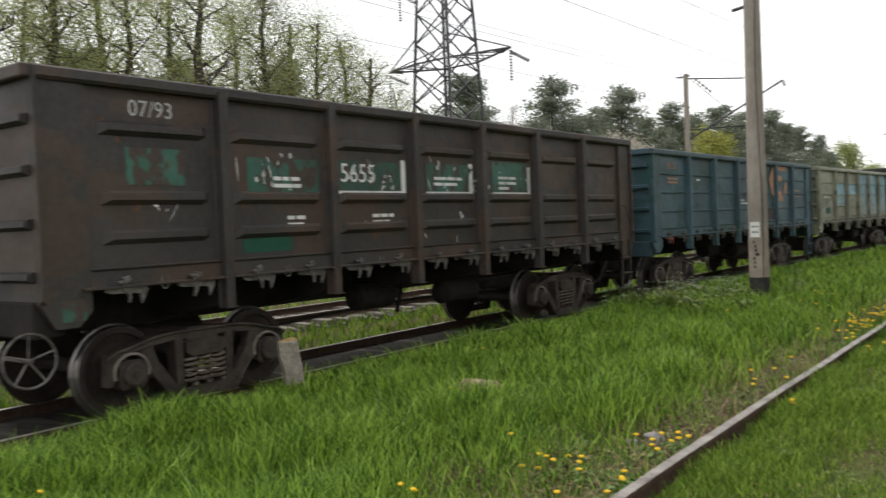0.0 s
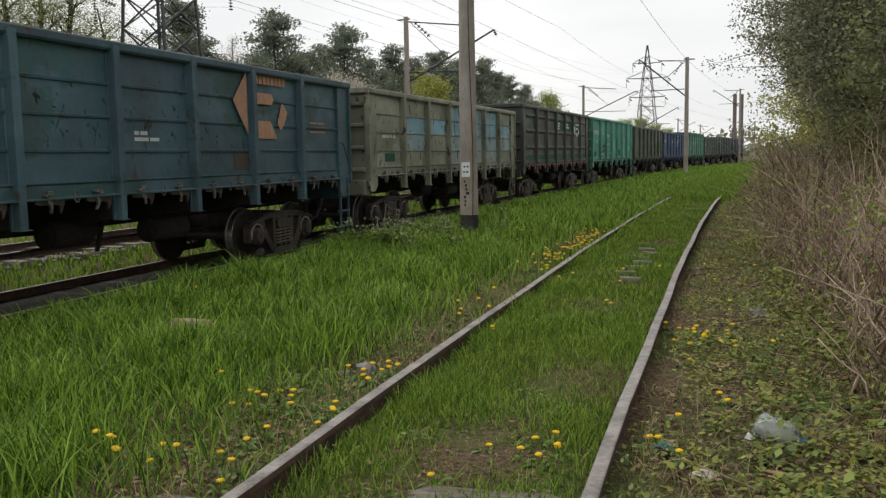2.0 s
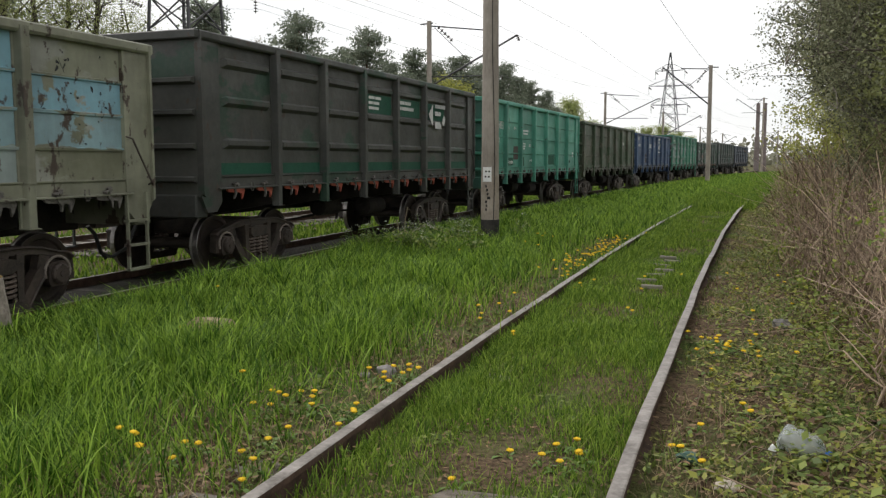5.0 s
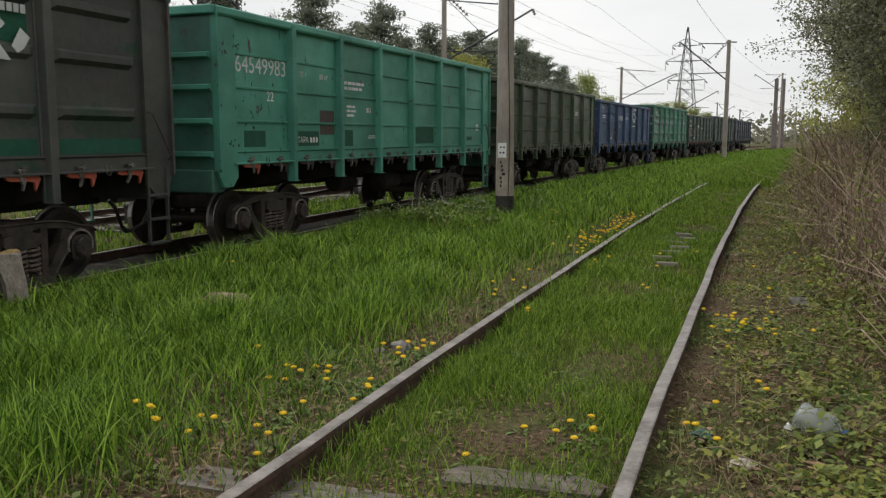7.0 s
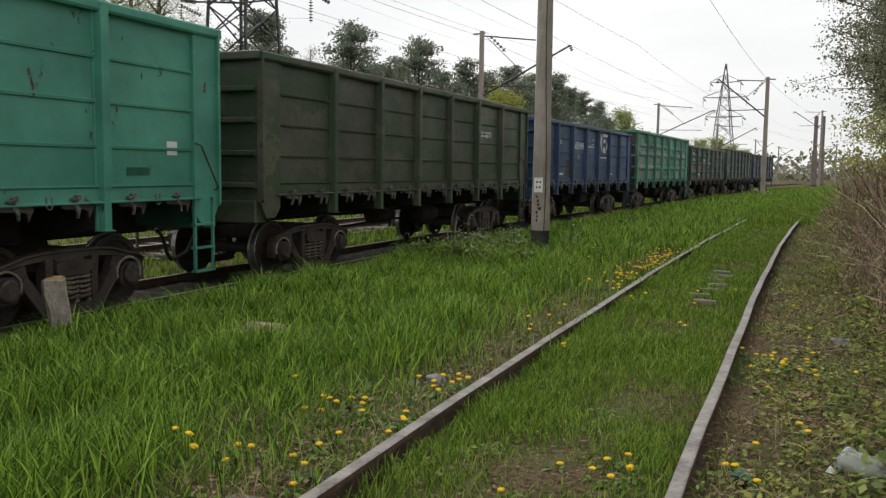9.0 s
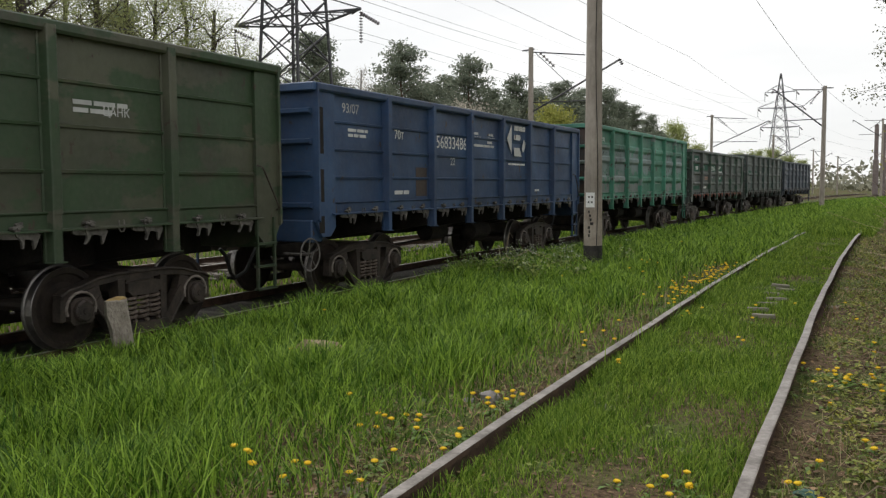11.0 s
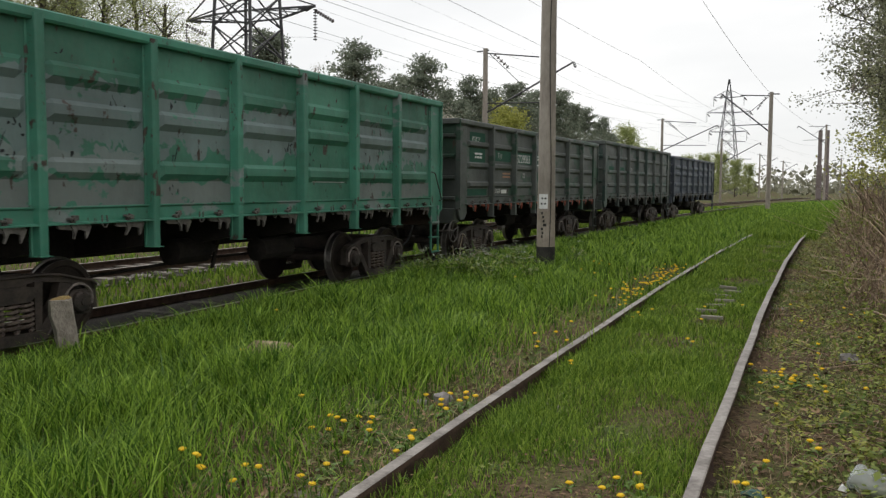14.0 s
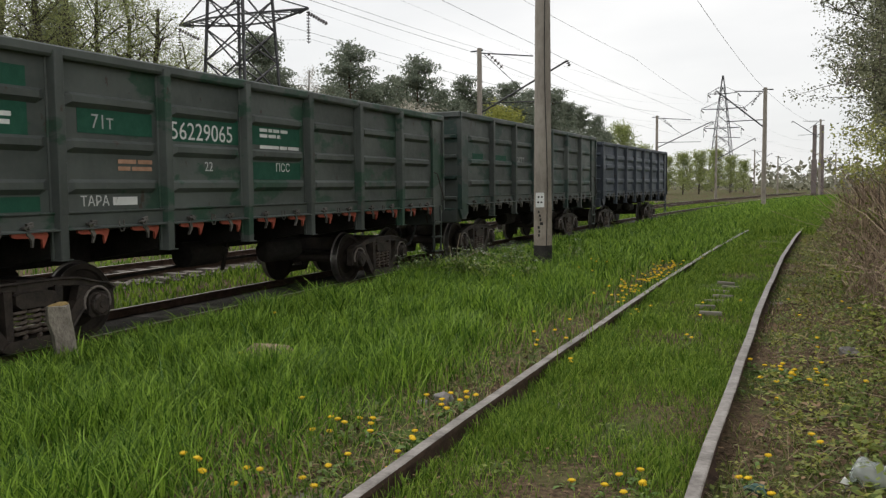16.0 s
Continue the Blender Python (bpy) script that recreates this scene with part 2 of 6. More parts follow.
def ring(bm, centre, radius, thick, axis="x", sides=20, around=6):
    rows = []
    for k in range(sides):
        a = k * math.tau / sides
        row = []
        for j in range(around):
            b = j * math.tau / around
            r = radius + thick * math.cos(b)
            p = Vector((thick * math.sin(b), r * math.cos(a), r * math.sin(a))) if axis == "x" else Vector((r * math.cos(a), r * math.sin(a), thick * math.sin(b)))
            row.append(bm.verts.new(p + Vector(centre)))
        rows.append(row)
    for k in range(sides):
        for j in range(around):
            a, b = rows[k], rows[(k + 1) % sides]
            bm.faces.new((a[j], a[(j + 1) % around], b[(j + 1) % around], b[j]))
    return bm


def lettering(text, height):
    """A flat mesh of text in the y-z plane, read from +x, starting at the origin."""
    cu = bpy.data.curves.new("text", "FONT")
    cu.body = text
    cu.size = height * 1.4
    cu.extrude = 0.001
    cu.resolution_u = 3
    ob = new("text", cu)
    me = bpy.data.meshes.new_from_object(ob)
    bpy.data.objects.remove(ob)
    me.transform(Matrix(((0, 0, 1, 0), (1, 0, 0, 0), (0, 1, 0, 0), (0, 0, 0, 1))))
    return me


# ---------------------------------------------------------------- lines of the tracks
SIDING = (-1.23740, -0.00002, 1.42144, 2.70326)
MAIN = (-9.00303, -0.00384, 1.64427, -0.88402)
RAIL_Z = -0.378


def bend(c, y):
    return c[0] + c[1] * y + c[2] * y * y / 2e3 + c[3] * y**3 / 6e5


def slope(c, y):
    return c[1] + c[2] * y / 1e3 + c[3] * y * y / 2e5


def beside(c, y, off):
    """The point off metres to the right of a track at y."""
    s = slope(c, y)
    q = 1 / math.sqrt(1 + s * s)
    return bend(c, y) + off * q, y - off * s * q


ARC_Y = np.arange(-140, 260, 0.5)
ARC_S = np.concatenate([[0], np.cumsum(np.sqrt(1 + slope(MAIN, ARC_Y[:-1] + 0.25) ** 2) * 0.5)])
ARC_S -= np.interp(0, ARC_Y, ARC_S)


def along(s):
    return float(np.interp(s, ARC_S, ARC_Y))


def wagon_pose(s):
    """A wagon whose two bogies stand on the main track, its middle at arc length s."""
    a, b = along(s - 4.325), along(s + 4.325)
    p, q = (bend(MAIN, a), a), (bend(MAIN, b), b)
    return pose((p[0] + q[0]) / 2, (p[1] + q[1]) / 2, RAIL_Z, 0, 0, -math.degrees(math.atan2(q[0] - p[0], q[1] - p[1])))


def ground_z(x, y):
    """The height of the earth."""
    u, w = x - bend(SIDING, np.clip(y, -20, 110)), x - bend(MAIN, np.clip(y, -60, 150))
    z = np.where(u > 0, -0.13 + 0.10 * np.clip(u - 1.5, 0, 6), -0.13)
    low = RAIL_Z - 0.22
    f = np.clip((w - 0.95) / 2.3, 0, 1)
    f = f * f * (3 - 2 * f)
    z = low + (z - low) * f
    f = np.clip((w + 8.0) / -5.0, 0, 1)
    z = z + 0.25 * f
    return z


SPEED = (10.296, -7.0453, 0.00882)


def run_at(t):
    """Arc length of the first wagon's middle at t seconds."""
    return SPEED[0] + SPEED[1] * t + SPEED[2] * t * t

# ---------------------------------------------------------------- ground and tracks
def earth_material():
    n = Nodes("grassy_earth", 0.95, 0.0, 0.1)
    big, mid, fine = n.noise(0.5, (1, 1, 1), 5, 0.6, True), n.noise(3.0, (1, 1, 1), 6, 0.6, True), n.noise(30, (1, 1, 1), 4, 0.6, True)
    soil = n.mix(n.ramp(fine, 0.35, 0.65), (0.045, 0.031, 0.020), (0.16, 0.112, 0.070))
    green = n.mix(n.ramp(fine, 0.3, 0.7), (0.035, 0.07, 0.014), (0.09, 0.16, 0.03))
    dry = n.mix(n.ramp(mid, 0.52, 0.70), green, (0.10, 0.085, 0.04))
    c = n.mix(n.ramp(n.math("ADD", n.math("MULTIPLY", big, 0.6), n.math("MULTIPLY", mid, 0.4)), 0.47, 0.58), soil, dry)
    return n.finish(c, n.math("ADD", mid, fine), 0.7, 0.05)


def make_ground():
    def steps(inner, step, far):
        a = list(np.arange(inner[0], inner[1], step))
        grow, lo, hi = step, inner[0], inner[1]
        left, right = [], []
        while hi < far:
            right.append(hi)
            left.append(lo - (hi - inner[1]) - grow)
            grow *= 1.35
            hi += grow
        return np.array(sorted(left + a + right))

    xs, ys = steps((-20, 8), 0.4, 3000), steps((-6, 60), 0.6, 3000)
    gx, gy = np.meshgrid(xs, ys)
    gz = ground_z(gx, gy)
    near = (np.abs(gx) < 25) & (gy < 80)
    gz = gz + np.where(near, 0.03 * np.sin(gx * 2.3 + gy) * np.sin(gy * 1.7 - gx * 0.6), 0)
    verts = np.stack([gx, gy, gz], -1).reshape(-1, 3)
    w, h = len(xs), len(ys)
    idx = np.arange(w * h).reshape(h, w)
    faces = np.stack([idx[:-1, :-1], idx[:-1, 1:], idx[1:, 1:], idx[1:, :-1]], -1).reshape(-1, 4)
    me = bpy.data.meshes.new("ground")
    me.from_pydata(verts.tolist(), [], faces.tolist())
    me.polygons.foreach_set("use_smooth", [True] * len(faces))
    me.materials.append(earth_material())
    tagged(new("ground", me), "uneven earth with grass and bare soil beside the tracks", "ground", kind="structure")


def rail_mesh(c, off, z, y0, y1, step):
    """One rail with foot, web and head along a track."""
    prof = [(-0.065, -0.16), (0.065, -0.16), (0.065, -0.148), (0.012, -0.135), (0.010, -0.045), (0.036, -0.035), (0.036, -0.004), (0.028, 0), (-0.028, 0), (-0.036, -0.004), (-0.036, -0.035), (-0.010, -0.045), (-0.012, -0.135), (-0.065, -0.148)]
    verts, faces, mats = [], [], []
    ys = list(np.arange(y0, y1, step))
    for y in ys:
        wob = 0.006 * math.sin(y * 0.9 + off) + 0.004 * math.sin(y * 2.3)
        for u, v in prof:
            x, yy = beside(c, y, off + u + wob)
            verts.append((x, yy, z + v))
    k = len(prof)
    for i in range(len(ys) - 1):
        for j in range(k):
            a, b = i * k + j, i * k + (j + 1) % k
            faces.append((a, b, b + k, a + k))
            mats.append(1 if j in (6, 7, 8) else 0)
    me = bpy.data.meshes.new("rail")
    me.from_pydata(verts, [], faces)
    me.materials.append(RAILSIDE)
    me.materials.append(RAILTOP)
    me.polygons.foreach_set("material_index", mats)
    return me


def make_track(name, c, z, y0, y1, label, sleepers, offset=0.0, sink=0.09, wood=SLEEPER):
    track = tagged(new(name), label, "track", kind="structure")
    for off in (-0.76, 0.76):
        piece("rail", rail_mesh(c, off + offset, z, y0, y1, 0.8), track)
    bm = bmesh.new()
    slab(bm, [(-1.30, -0.19), (1.30, -0.19), (1.30, -0.06), (1.24, -0.045), (-1.24, -0.045), (-1.30, -0.06)], -0.11, 0.11, 1)
    me = mesh_of("sleeper", bm, wood)
    rng = random.Random(3)
    y = sleepers[0]
    while y < sleepers[1]:
        x, yy = beside(c, y, offset)
        piece("sleeper", me, track, "", pose(x, yy, z - (0.075 if sink > 0.1 and 3.2 < y < 3.8 else sink) + rng.uniform(-0.03, 0.01), rng.uniform(-2, 2), rng.uniform(-0.6, 0.6), -math.degrees(math.atan(slope(c, y))) + rng.uniform(-1.5, 1.5)))
        y += 0.56
    return track


def pale_fragments(track):
    """Pale rotten sleeper ends that show through the grass."""
    rng = random.Random(6)
    bm = bmesh.new()
    box(bm, -0.13, 0.13, -0.022, 0.022, -0.05, 0.0, 0.008)
    me = mesh_of("sleeper_end", bm, plain("bleached_sleeper_wood", (0.17, 0.16, 0.125), (0.30, 0.28, 0.23), 0.95, 0, 5, (1, 6, 6)))
    for k in range(7):
        y = 10.6 + 0.55 * k
        x, yy = beside(SIDING, y, 0.16 + rng.uniform(-0.08, 0.08))
        piece("sleeper_end", me, track, "", pose(x, yy, -0.062, rng.uniform(-4, 4), rng.uniform(-4, 4), rng.uniform(-8, 8)))


make_ground()
pale_fragments(make_track("track_siding", SIDING, 0.0, -3, 105, "grass-grown siding with dull rusty rails", (1.0, 22), 0.0, 0.105))


def bare_planks():
    """Sleepers that lie open between the rails where the grass stops."""
    wood = plain("bleached_plank_wood", (0.10, 0.083, 0.066), (0.27, 0.235, 0.195), 0.95, 0, 3, (1, 7, 7), 0.9, 0.02)
    for x, y, l, turn in ((-0.95, 3.64, 0.36, 3),):
        bm = bmesh.new()
        slab(bm, [(-l, -0.10), (l, -0.09), (l + 0.02, 0.02), (l - 0.1, 0.10), (0.1, 0.085), (-l + 0.05, 0.105), (-l - 0.02, 0.0)], -0.10, 0.0, 2)
        ob = tagged(part("sleeper_plank", bm, wood), "bleached cracked sleeper lying open in the soil", "sleeper", "bare sleepers")
        ob.location, ob.rotation_euler = (x, y, float(ground_z(x, y)) + 0.034), (0.01, -0.02, radians(turn))


bare_planks()
# main-track sleepers take a darker wood that carries the shade under the train
make_track("track_main", MAIN, RAIL_Z, -30, 170, "railway track under the goods train", (-3, 60), wood=plain("shade_dark_sleeper_wood", (0.022, 0.019, 0.016), (0.06, 0.052, 0.045), 0.85, 0.0, 3, (1, 6, 6), 0.6))
make_track("track_second", MAIN, RAIL_Z + 0.06, -30, 170, "second railway track beyond the goods train", (2, 40), -5.25)


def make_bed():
    """The trodden bed of the main track, with the train's shade in its colour."""
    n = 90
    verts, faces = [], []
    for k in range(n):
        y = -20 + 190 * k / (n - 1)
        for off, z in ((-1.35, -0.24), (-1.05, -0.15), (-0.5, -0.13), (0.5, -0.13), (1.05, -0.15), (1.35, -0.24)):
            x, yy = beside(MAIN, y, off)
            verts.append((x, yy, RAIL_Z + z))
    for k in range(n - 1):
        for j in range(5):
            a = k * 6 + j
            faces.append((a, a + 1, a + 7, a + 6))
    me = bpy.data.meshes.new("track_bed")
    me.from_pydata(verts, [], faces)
    me.materials.append(plain("shade_dark_ballast_bed", (0.012, 0.010, 0.008), (0.036, 0.030, 0.024), 0.9, 0, 8, bump=0.9, distance=0.04))
    tagged(new("track_bed", me), "bed of the main railway track, coloured dark for the shade under the train", "track bed", kind="structure")


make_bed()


def make_ballast():
    """A bed of crushed stone under the two running tracks."""
    rng = np.random.default_rng(5)
    stones = 9000
    y = rng.uniform(0, 75, stones) ** 1.0
    side = rng.random(stones) < 0.35
    off = np.where(side, rng.uniform(-1.9, 1.4, stones), rng.uniform(-7.2, -3.4, stones))
    s = rng.uniform(0.03, 0.07, stones)
    oct_v = np.array([(1, 0, 0), (-1, 0, 0), (0, 1, 0), (0, -1, 0), (0, 0, 0.8), (0, 0, -0.8)])
    oct_f = np.array([(0, 2, 4), (2, 1, 4), (1, 3, 4), (3, 0, 4), (2, 0, 5), (1, 2, 5), (3, 1, 5), (0, 3, 5)])
    x = bend(MAIN, y) + off
    z = ground_z(x, y) + np.where(side, 0.02, 0.1)
    v = oct_v[None] * (s[:, None] * rng.uniform(0.6, 1.3, (stones, 3)))[:, None, :] + np.stack([x, y, z], -1)[:, None, :]
    f = (np.arange(stones) * 6)[:, None, None] + oct_f[None]
    me = bpy.data.meshes.new("ballast")
    me.from_pydata(v.reshape(-1, 3).tolist(), [], f.reshape(-1, 3).tolist())
    me.materials.append(leafy("crushed_stone", (0.10, 0.09, 0.08), (0.30, 0.27, 0.245), 0.9, 0))
    tagged(new("ballast", me), "grey crushed stone ballast along the running tracks", "ballast", kind="stuff")


make_ballast()

# ---------------------------------------------------------------- wagons
CACHE = {}


def shared(key, material, build):
    """A mesh built once for each key and material."""
    k = (key, material.name)
    if k not in CACHE:
        bm = bmesh.new()
        build(bm)
        CACHE[k] = mesh_of(key[0] if isinstance(key, tuple) else key, bm, material)
    return CACHE[k]


def build_panel(bm, width, z0, z1, style):
    """One sheet of the side wall between two posts, pressed in one piece with its seams or ribs; its outer face is x = 0."""
    h = width / 2
    if style == "flat":
        prof = [(-0.012, z0), (0, z0)]
        for f in (0.235, 0.49, 0.74):
            z = z0 + (z1 - z0) * f
            prof += [(0, z - 0.034), (0.024, z - 0.026), (0.03, z + 0.006), (0, z + 0.014)]
        slab(bm, prof + [(0, z1), (-0.012, z1)], -h, h, 1)
        return
    rows = {"rib": (0.17, 0.44, 0.735), "tall": (0.25, 0.565, 0.85), "bump": (0.215, 0.53, 0.735), "old": (0.17, 0.385, 0.765)}[style]
    tall = {"rib": 0.085, "tall": 0.085, "bump": 0.125, "old": 0.075}[style]
    m = h - (0.12 if style != "old" else 0.16)
    e = m - 0.10
    ys = [-h, -m, -e, e, m, h]
    zs, up = [z0], [False]
    for f in rows:
        z = z0 + (z1 - z0) * f
        zs += [z - tall, z - tall * 0.3, z + tall * 0.55, z + tall]
        up += [False, True, True, False]
    zs.append(z1)
    up.append(False)
    grid = [[bm.verts.new((0.06 if u and j in (2, 3) else 0, y, z)) for j, y in enumerate(ys)] for z, u in zip(zs, up)]
    for a, b in zip(grid, grid[1:]):
        for j in range(5):
            bm.faces.new((a[j], a[j + 1], b[j + 1], b[j]))
    back = [bm.verts.new((-0.012, y, z)) for y, z in ((-h, z0), (h, z0), (h, z1), (-h, z1))]
    bm.faces.new(back)
    bm.faces.new((back[0], back[1], *[v for v in grid[0][::-1]]))
    bm.faces.new((back[2], back[3], *[v for v in grid[-1]]))
    bm.faces.new((back[3], back[0], *[r[0] for r in grid]))
    bm.faces.new((back[1], back[2], *[r[-1] for r in grid[::-1]]))


def build_post(bm, z0, z1):
    """A pressed hat-section side post; x = 0 is the sheet."""
    prof = [(-0.02, -0.10), (0.012, -0.10), (0.018, -0.078), (0.115, -0.062), (0.125, -0.05), (0.125, 0.05), (0.115, 0.062), (0.018, 0.078), (0.012, 0.10), (-0.02, 0.10)]
    slab(bm, prof, z0 + 0.5, z1, 2)
    slab(bm, [(a * 0.9, b * 0.92) for a, b in prof], z0, z0 + 0.5, 2)
    box(bm, -0.03, 0.135, -0.085, 0.085, z0 - 0.012, z0)


def build_latch(bm):
    """A hatch latch on the lower sill: a lug, a pawl and a hooked arm."""
    box(bm, 0.0, 0.07, -0.075, 0.075, 0.02, 0.055, 0.006)
    box(bm, 0.02, 0.06, -0.015, 0.085, 0.055, 0.085, 0.005)
    slab(bm, [(-0.035, 0.02), (0.03, 0.02), (0.028, -0.05), (0.065, -0.10), (0.045, -0.16), (0.02, -0.225), (0.002, -0.225), (0.016, -0.15), (-0.005, -0.10), (-0.04, -0.06)], 0.015, 0.05, 0)
    lathe(bm, [(0.0, 0.022), (0.085, 0.022)], 8, "x", (0, 0.0, 0.03))


def build_flap(bm):
    """A bent hinge bracket under the sill."""
    slab(bm, [(-0.36, 0.0), (0.09, 0.0), (0.11, -0.03), (0.06, -0.13), (0.035, -0.17), (0.025, -0.075), (-0.02, -0.06), (-0.30, -0.05), (-0.36, -0.03)], 0.03, 0.06, 0)


def build_loop(bm):
    """A hanging rope loop of round bar."""
    pts = [(0.06, -0.035, 0.05), (0.065, -0.04, -0.05), (0.065, -0.02, -0.085), (0.065, 0.02, -0.085), (0.065, 0.04, -0.05), (0.06, 0.035, 0.05)]
    tube(bm, pts, 0.009, 6)


def build_side_frame(bm):
    """A cast bogie side frame, its bogie's middle at y = 0, its face towards +x: top chord, slanting arms, columns and jaws."""
    a, b = -0.06, 0.06
    slab(bm, [(-1.19, 0.58), (-1.20, 0.66), (-1.10, 0.72), (-0.95, 0.745), (-0.66, 0.82), (-0.40, 0.845), (0.40, 0.845), (0.66, 0.82), (0.95, 0.745), (1.10, 0.72), (1.20, 0.66), (1.19, 0.58), (1.0, 0.655), (0.72, 0.715), (0.40, 0.745), (-0.40, 0.745), (-0.72, 0.715), (-1.0, 0.655)], a, b, 0)
    rim = [(-1.20, 0.66), (-1.10, 0.72), (-0.95, 0.745), (-0.66, 0.82), (-0.40, 0.845), (0.40, 0.845), (0.66, 0.82), (0.95, 0.745), (1.10, 0.72), (1.20, 0.66)]
    tube(bm, [(b + 0.012, y, z - 0.016) for y, z in rim], 0.018, 6)
    for s in (-1, 1):
        def m(*pts):
            return [(s * y, z) for y, z in pts][::s]
        # slanting arm below the side window
        slab(bm, m((-0.74, 0.50), (-0.66, 0.60), (-0.57, 0.50), (-0.38, 0.25), (-0.30, 0.21), (-0.30, 0.12), (-0.42, 0.12), (-0.50, 0.17), (-0.66, 0.40)), a, b + 0.015, 0)
        tube(bm, [(b + 0.02, s * y, z) for y, z in ((-0.70, 0.44), (-0.56, 0.27), (-0.46, 0.14), (-0.32, 0.125))], 0.016, 6)
        # spring column
        slab(bm, m((-0.38, 0.24), (-0.29, 0.20), (-0.29, 0.76), (-0.40, 0.76)), a - 0.02, b + 0.025, 0)
        # jaws on both sides of the axle box
        slab(bm, m((-1.21, 0.36), (-1.13, 0.36), (-1.12, 0.58), (-1.04, 0.66), (-1.19, 0.68)), a, b, 0)
        slab(bm, m((-0.73, 0.38), (-0.66, 0.40), (-0.60, 0.52), (-0.66, 0.72), (-0.82, 0.68), (-0.74, 0.58)), a, b, 0)
        # axle box with a bolted round cover
        slab(bm, m((-1.09, 0.36), (-1.05, 0.31), (-0.80, 0.31), (-0.76, 0.36), (-0.77, 0.56), (-0.83, 0.61), (-1.02, 0.61), (-1.08, 0.56)), a - 0.02, b + 0.03, 0)
        lathe(bm, [(b + 0.03, 0.135), (b + 0.075, 0.13), (b + 0.09, 0.105), (b + 0.09, 0.045), (b + 0.10, 0.04)], 16, "x", (0, s * 0.925, 0.462))
        for k in range(6):
            q = k * math.tau / 6 + 0.5
            lathe(bm, [(b + 0.07, 0.016), (b + 0.095, 0.014)], 6, "x", (0, s * 0.925 + 0.108 * math.cos(q), 0.462 + 0.108 * math.sin(q)))
    slab(bm, [(-0.46, 0.12), (-0.36, 0.205), (0.36, 0.205), (0.46, 0.12), (0.38, 0.085), (-0.38, 0.085)], a - 0.03, b + 0.05, 0)
    # bolster end over the springs
    slab(bm, [(-0.27, 0.70), (-0.27, 0.60), (-0.20, 0.545), (0.20, 0.545), (0.27, 0.60), (0.27, 0.70), (0.14, 0.725), (-0.14, 0.725)], a - 0.05, b + 0.06, 0)


def build_arch(bm):
    """The rubbed arch of a jaw over its axle box."""
    pts = [(0.0, 0.205 * math.cos(q), 0.485 + 0.19 * math.sin(q)) for q in np.linspace(-0.35, math.pi + 0.35, 11)]
    tube(bm, pts, 0.017, 6)


def build_spring(bm):
    """One coil spring of a bogie."""
    n = 60
    tube(bm, [(0.088 * math.cos(k * 0.56), 0.088 * math.sin(k * 0.56), 0.225 + 0.31 * k / n) for k in range(n + 1)], 0.021, 5)


def build_wheel(bm):
    """A solid wheel with flange, outer face towards +x."""
    lathe(bm, [(-0.06, 0.14), (-0.055, 0.40), (-0.065, 0.44), (-0.065, 0.495), (-0.045, 0.507), (-0.03, 0.50), (-0.022, 0.482), (0.07, 0.474), (0.075, 0.468), (0.075, 0.405), (0.045, 0.385), (0.02, 0.30), (0.03, 0.17), (0.07, 0.135), (0.08, 0.12)], 32, "x")


def wheel_mesh():
    if "wheel" not in CACHE:
        bm = bmesh.new()
        build_wheel(bm)
        me = mesh_of("wheel", bm, WHEEL)
        me.materials.append(TREAD)
        for p in me.polygons:
            c = p.center
            r = math.hypot(c.y, c.z)
            if r > 0.466 and c.x > -0.05:
                p.material_index = 1
        CACHE["wheel"] = me
    return CACHE["wheel"]


WHEELSETS = []
PITCH = 1.712
BOGIES = (-4.36, 4.12)
SHIFT = (0.13, 0.19, 0.12, 0.18, 0.18, 0.15, 0.04, 0.20, 0.17, 0.15, 0.15)
WAGONS = []


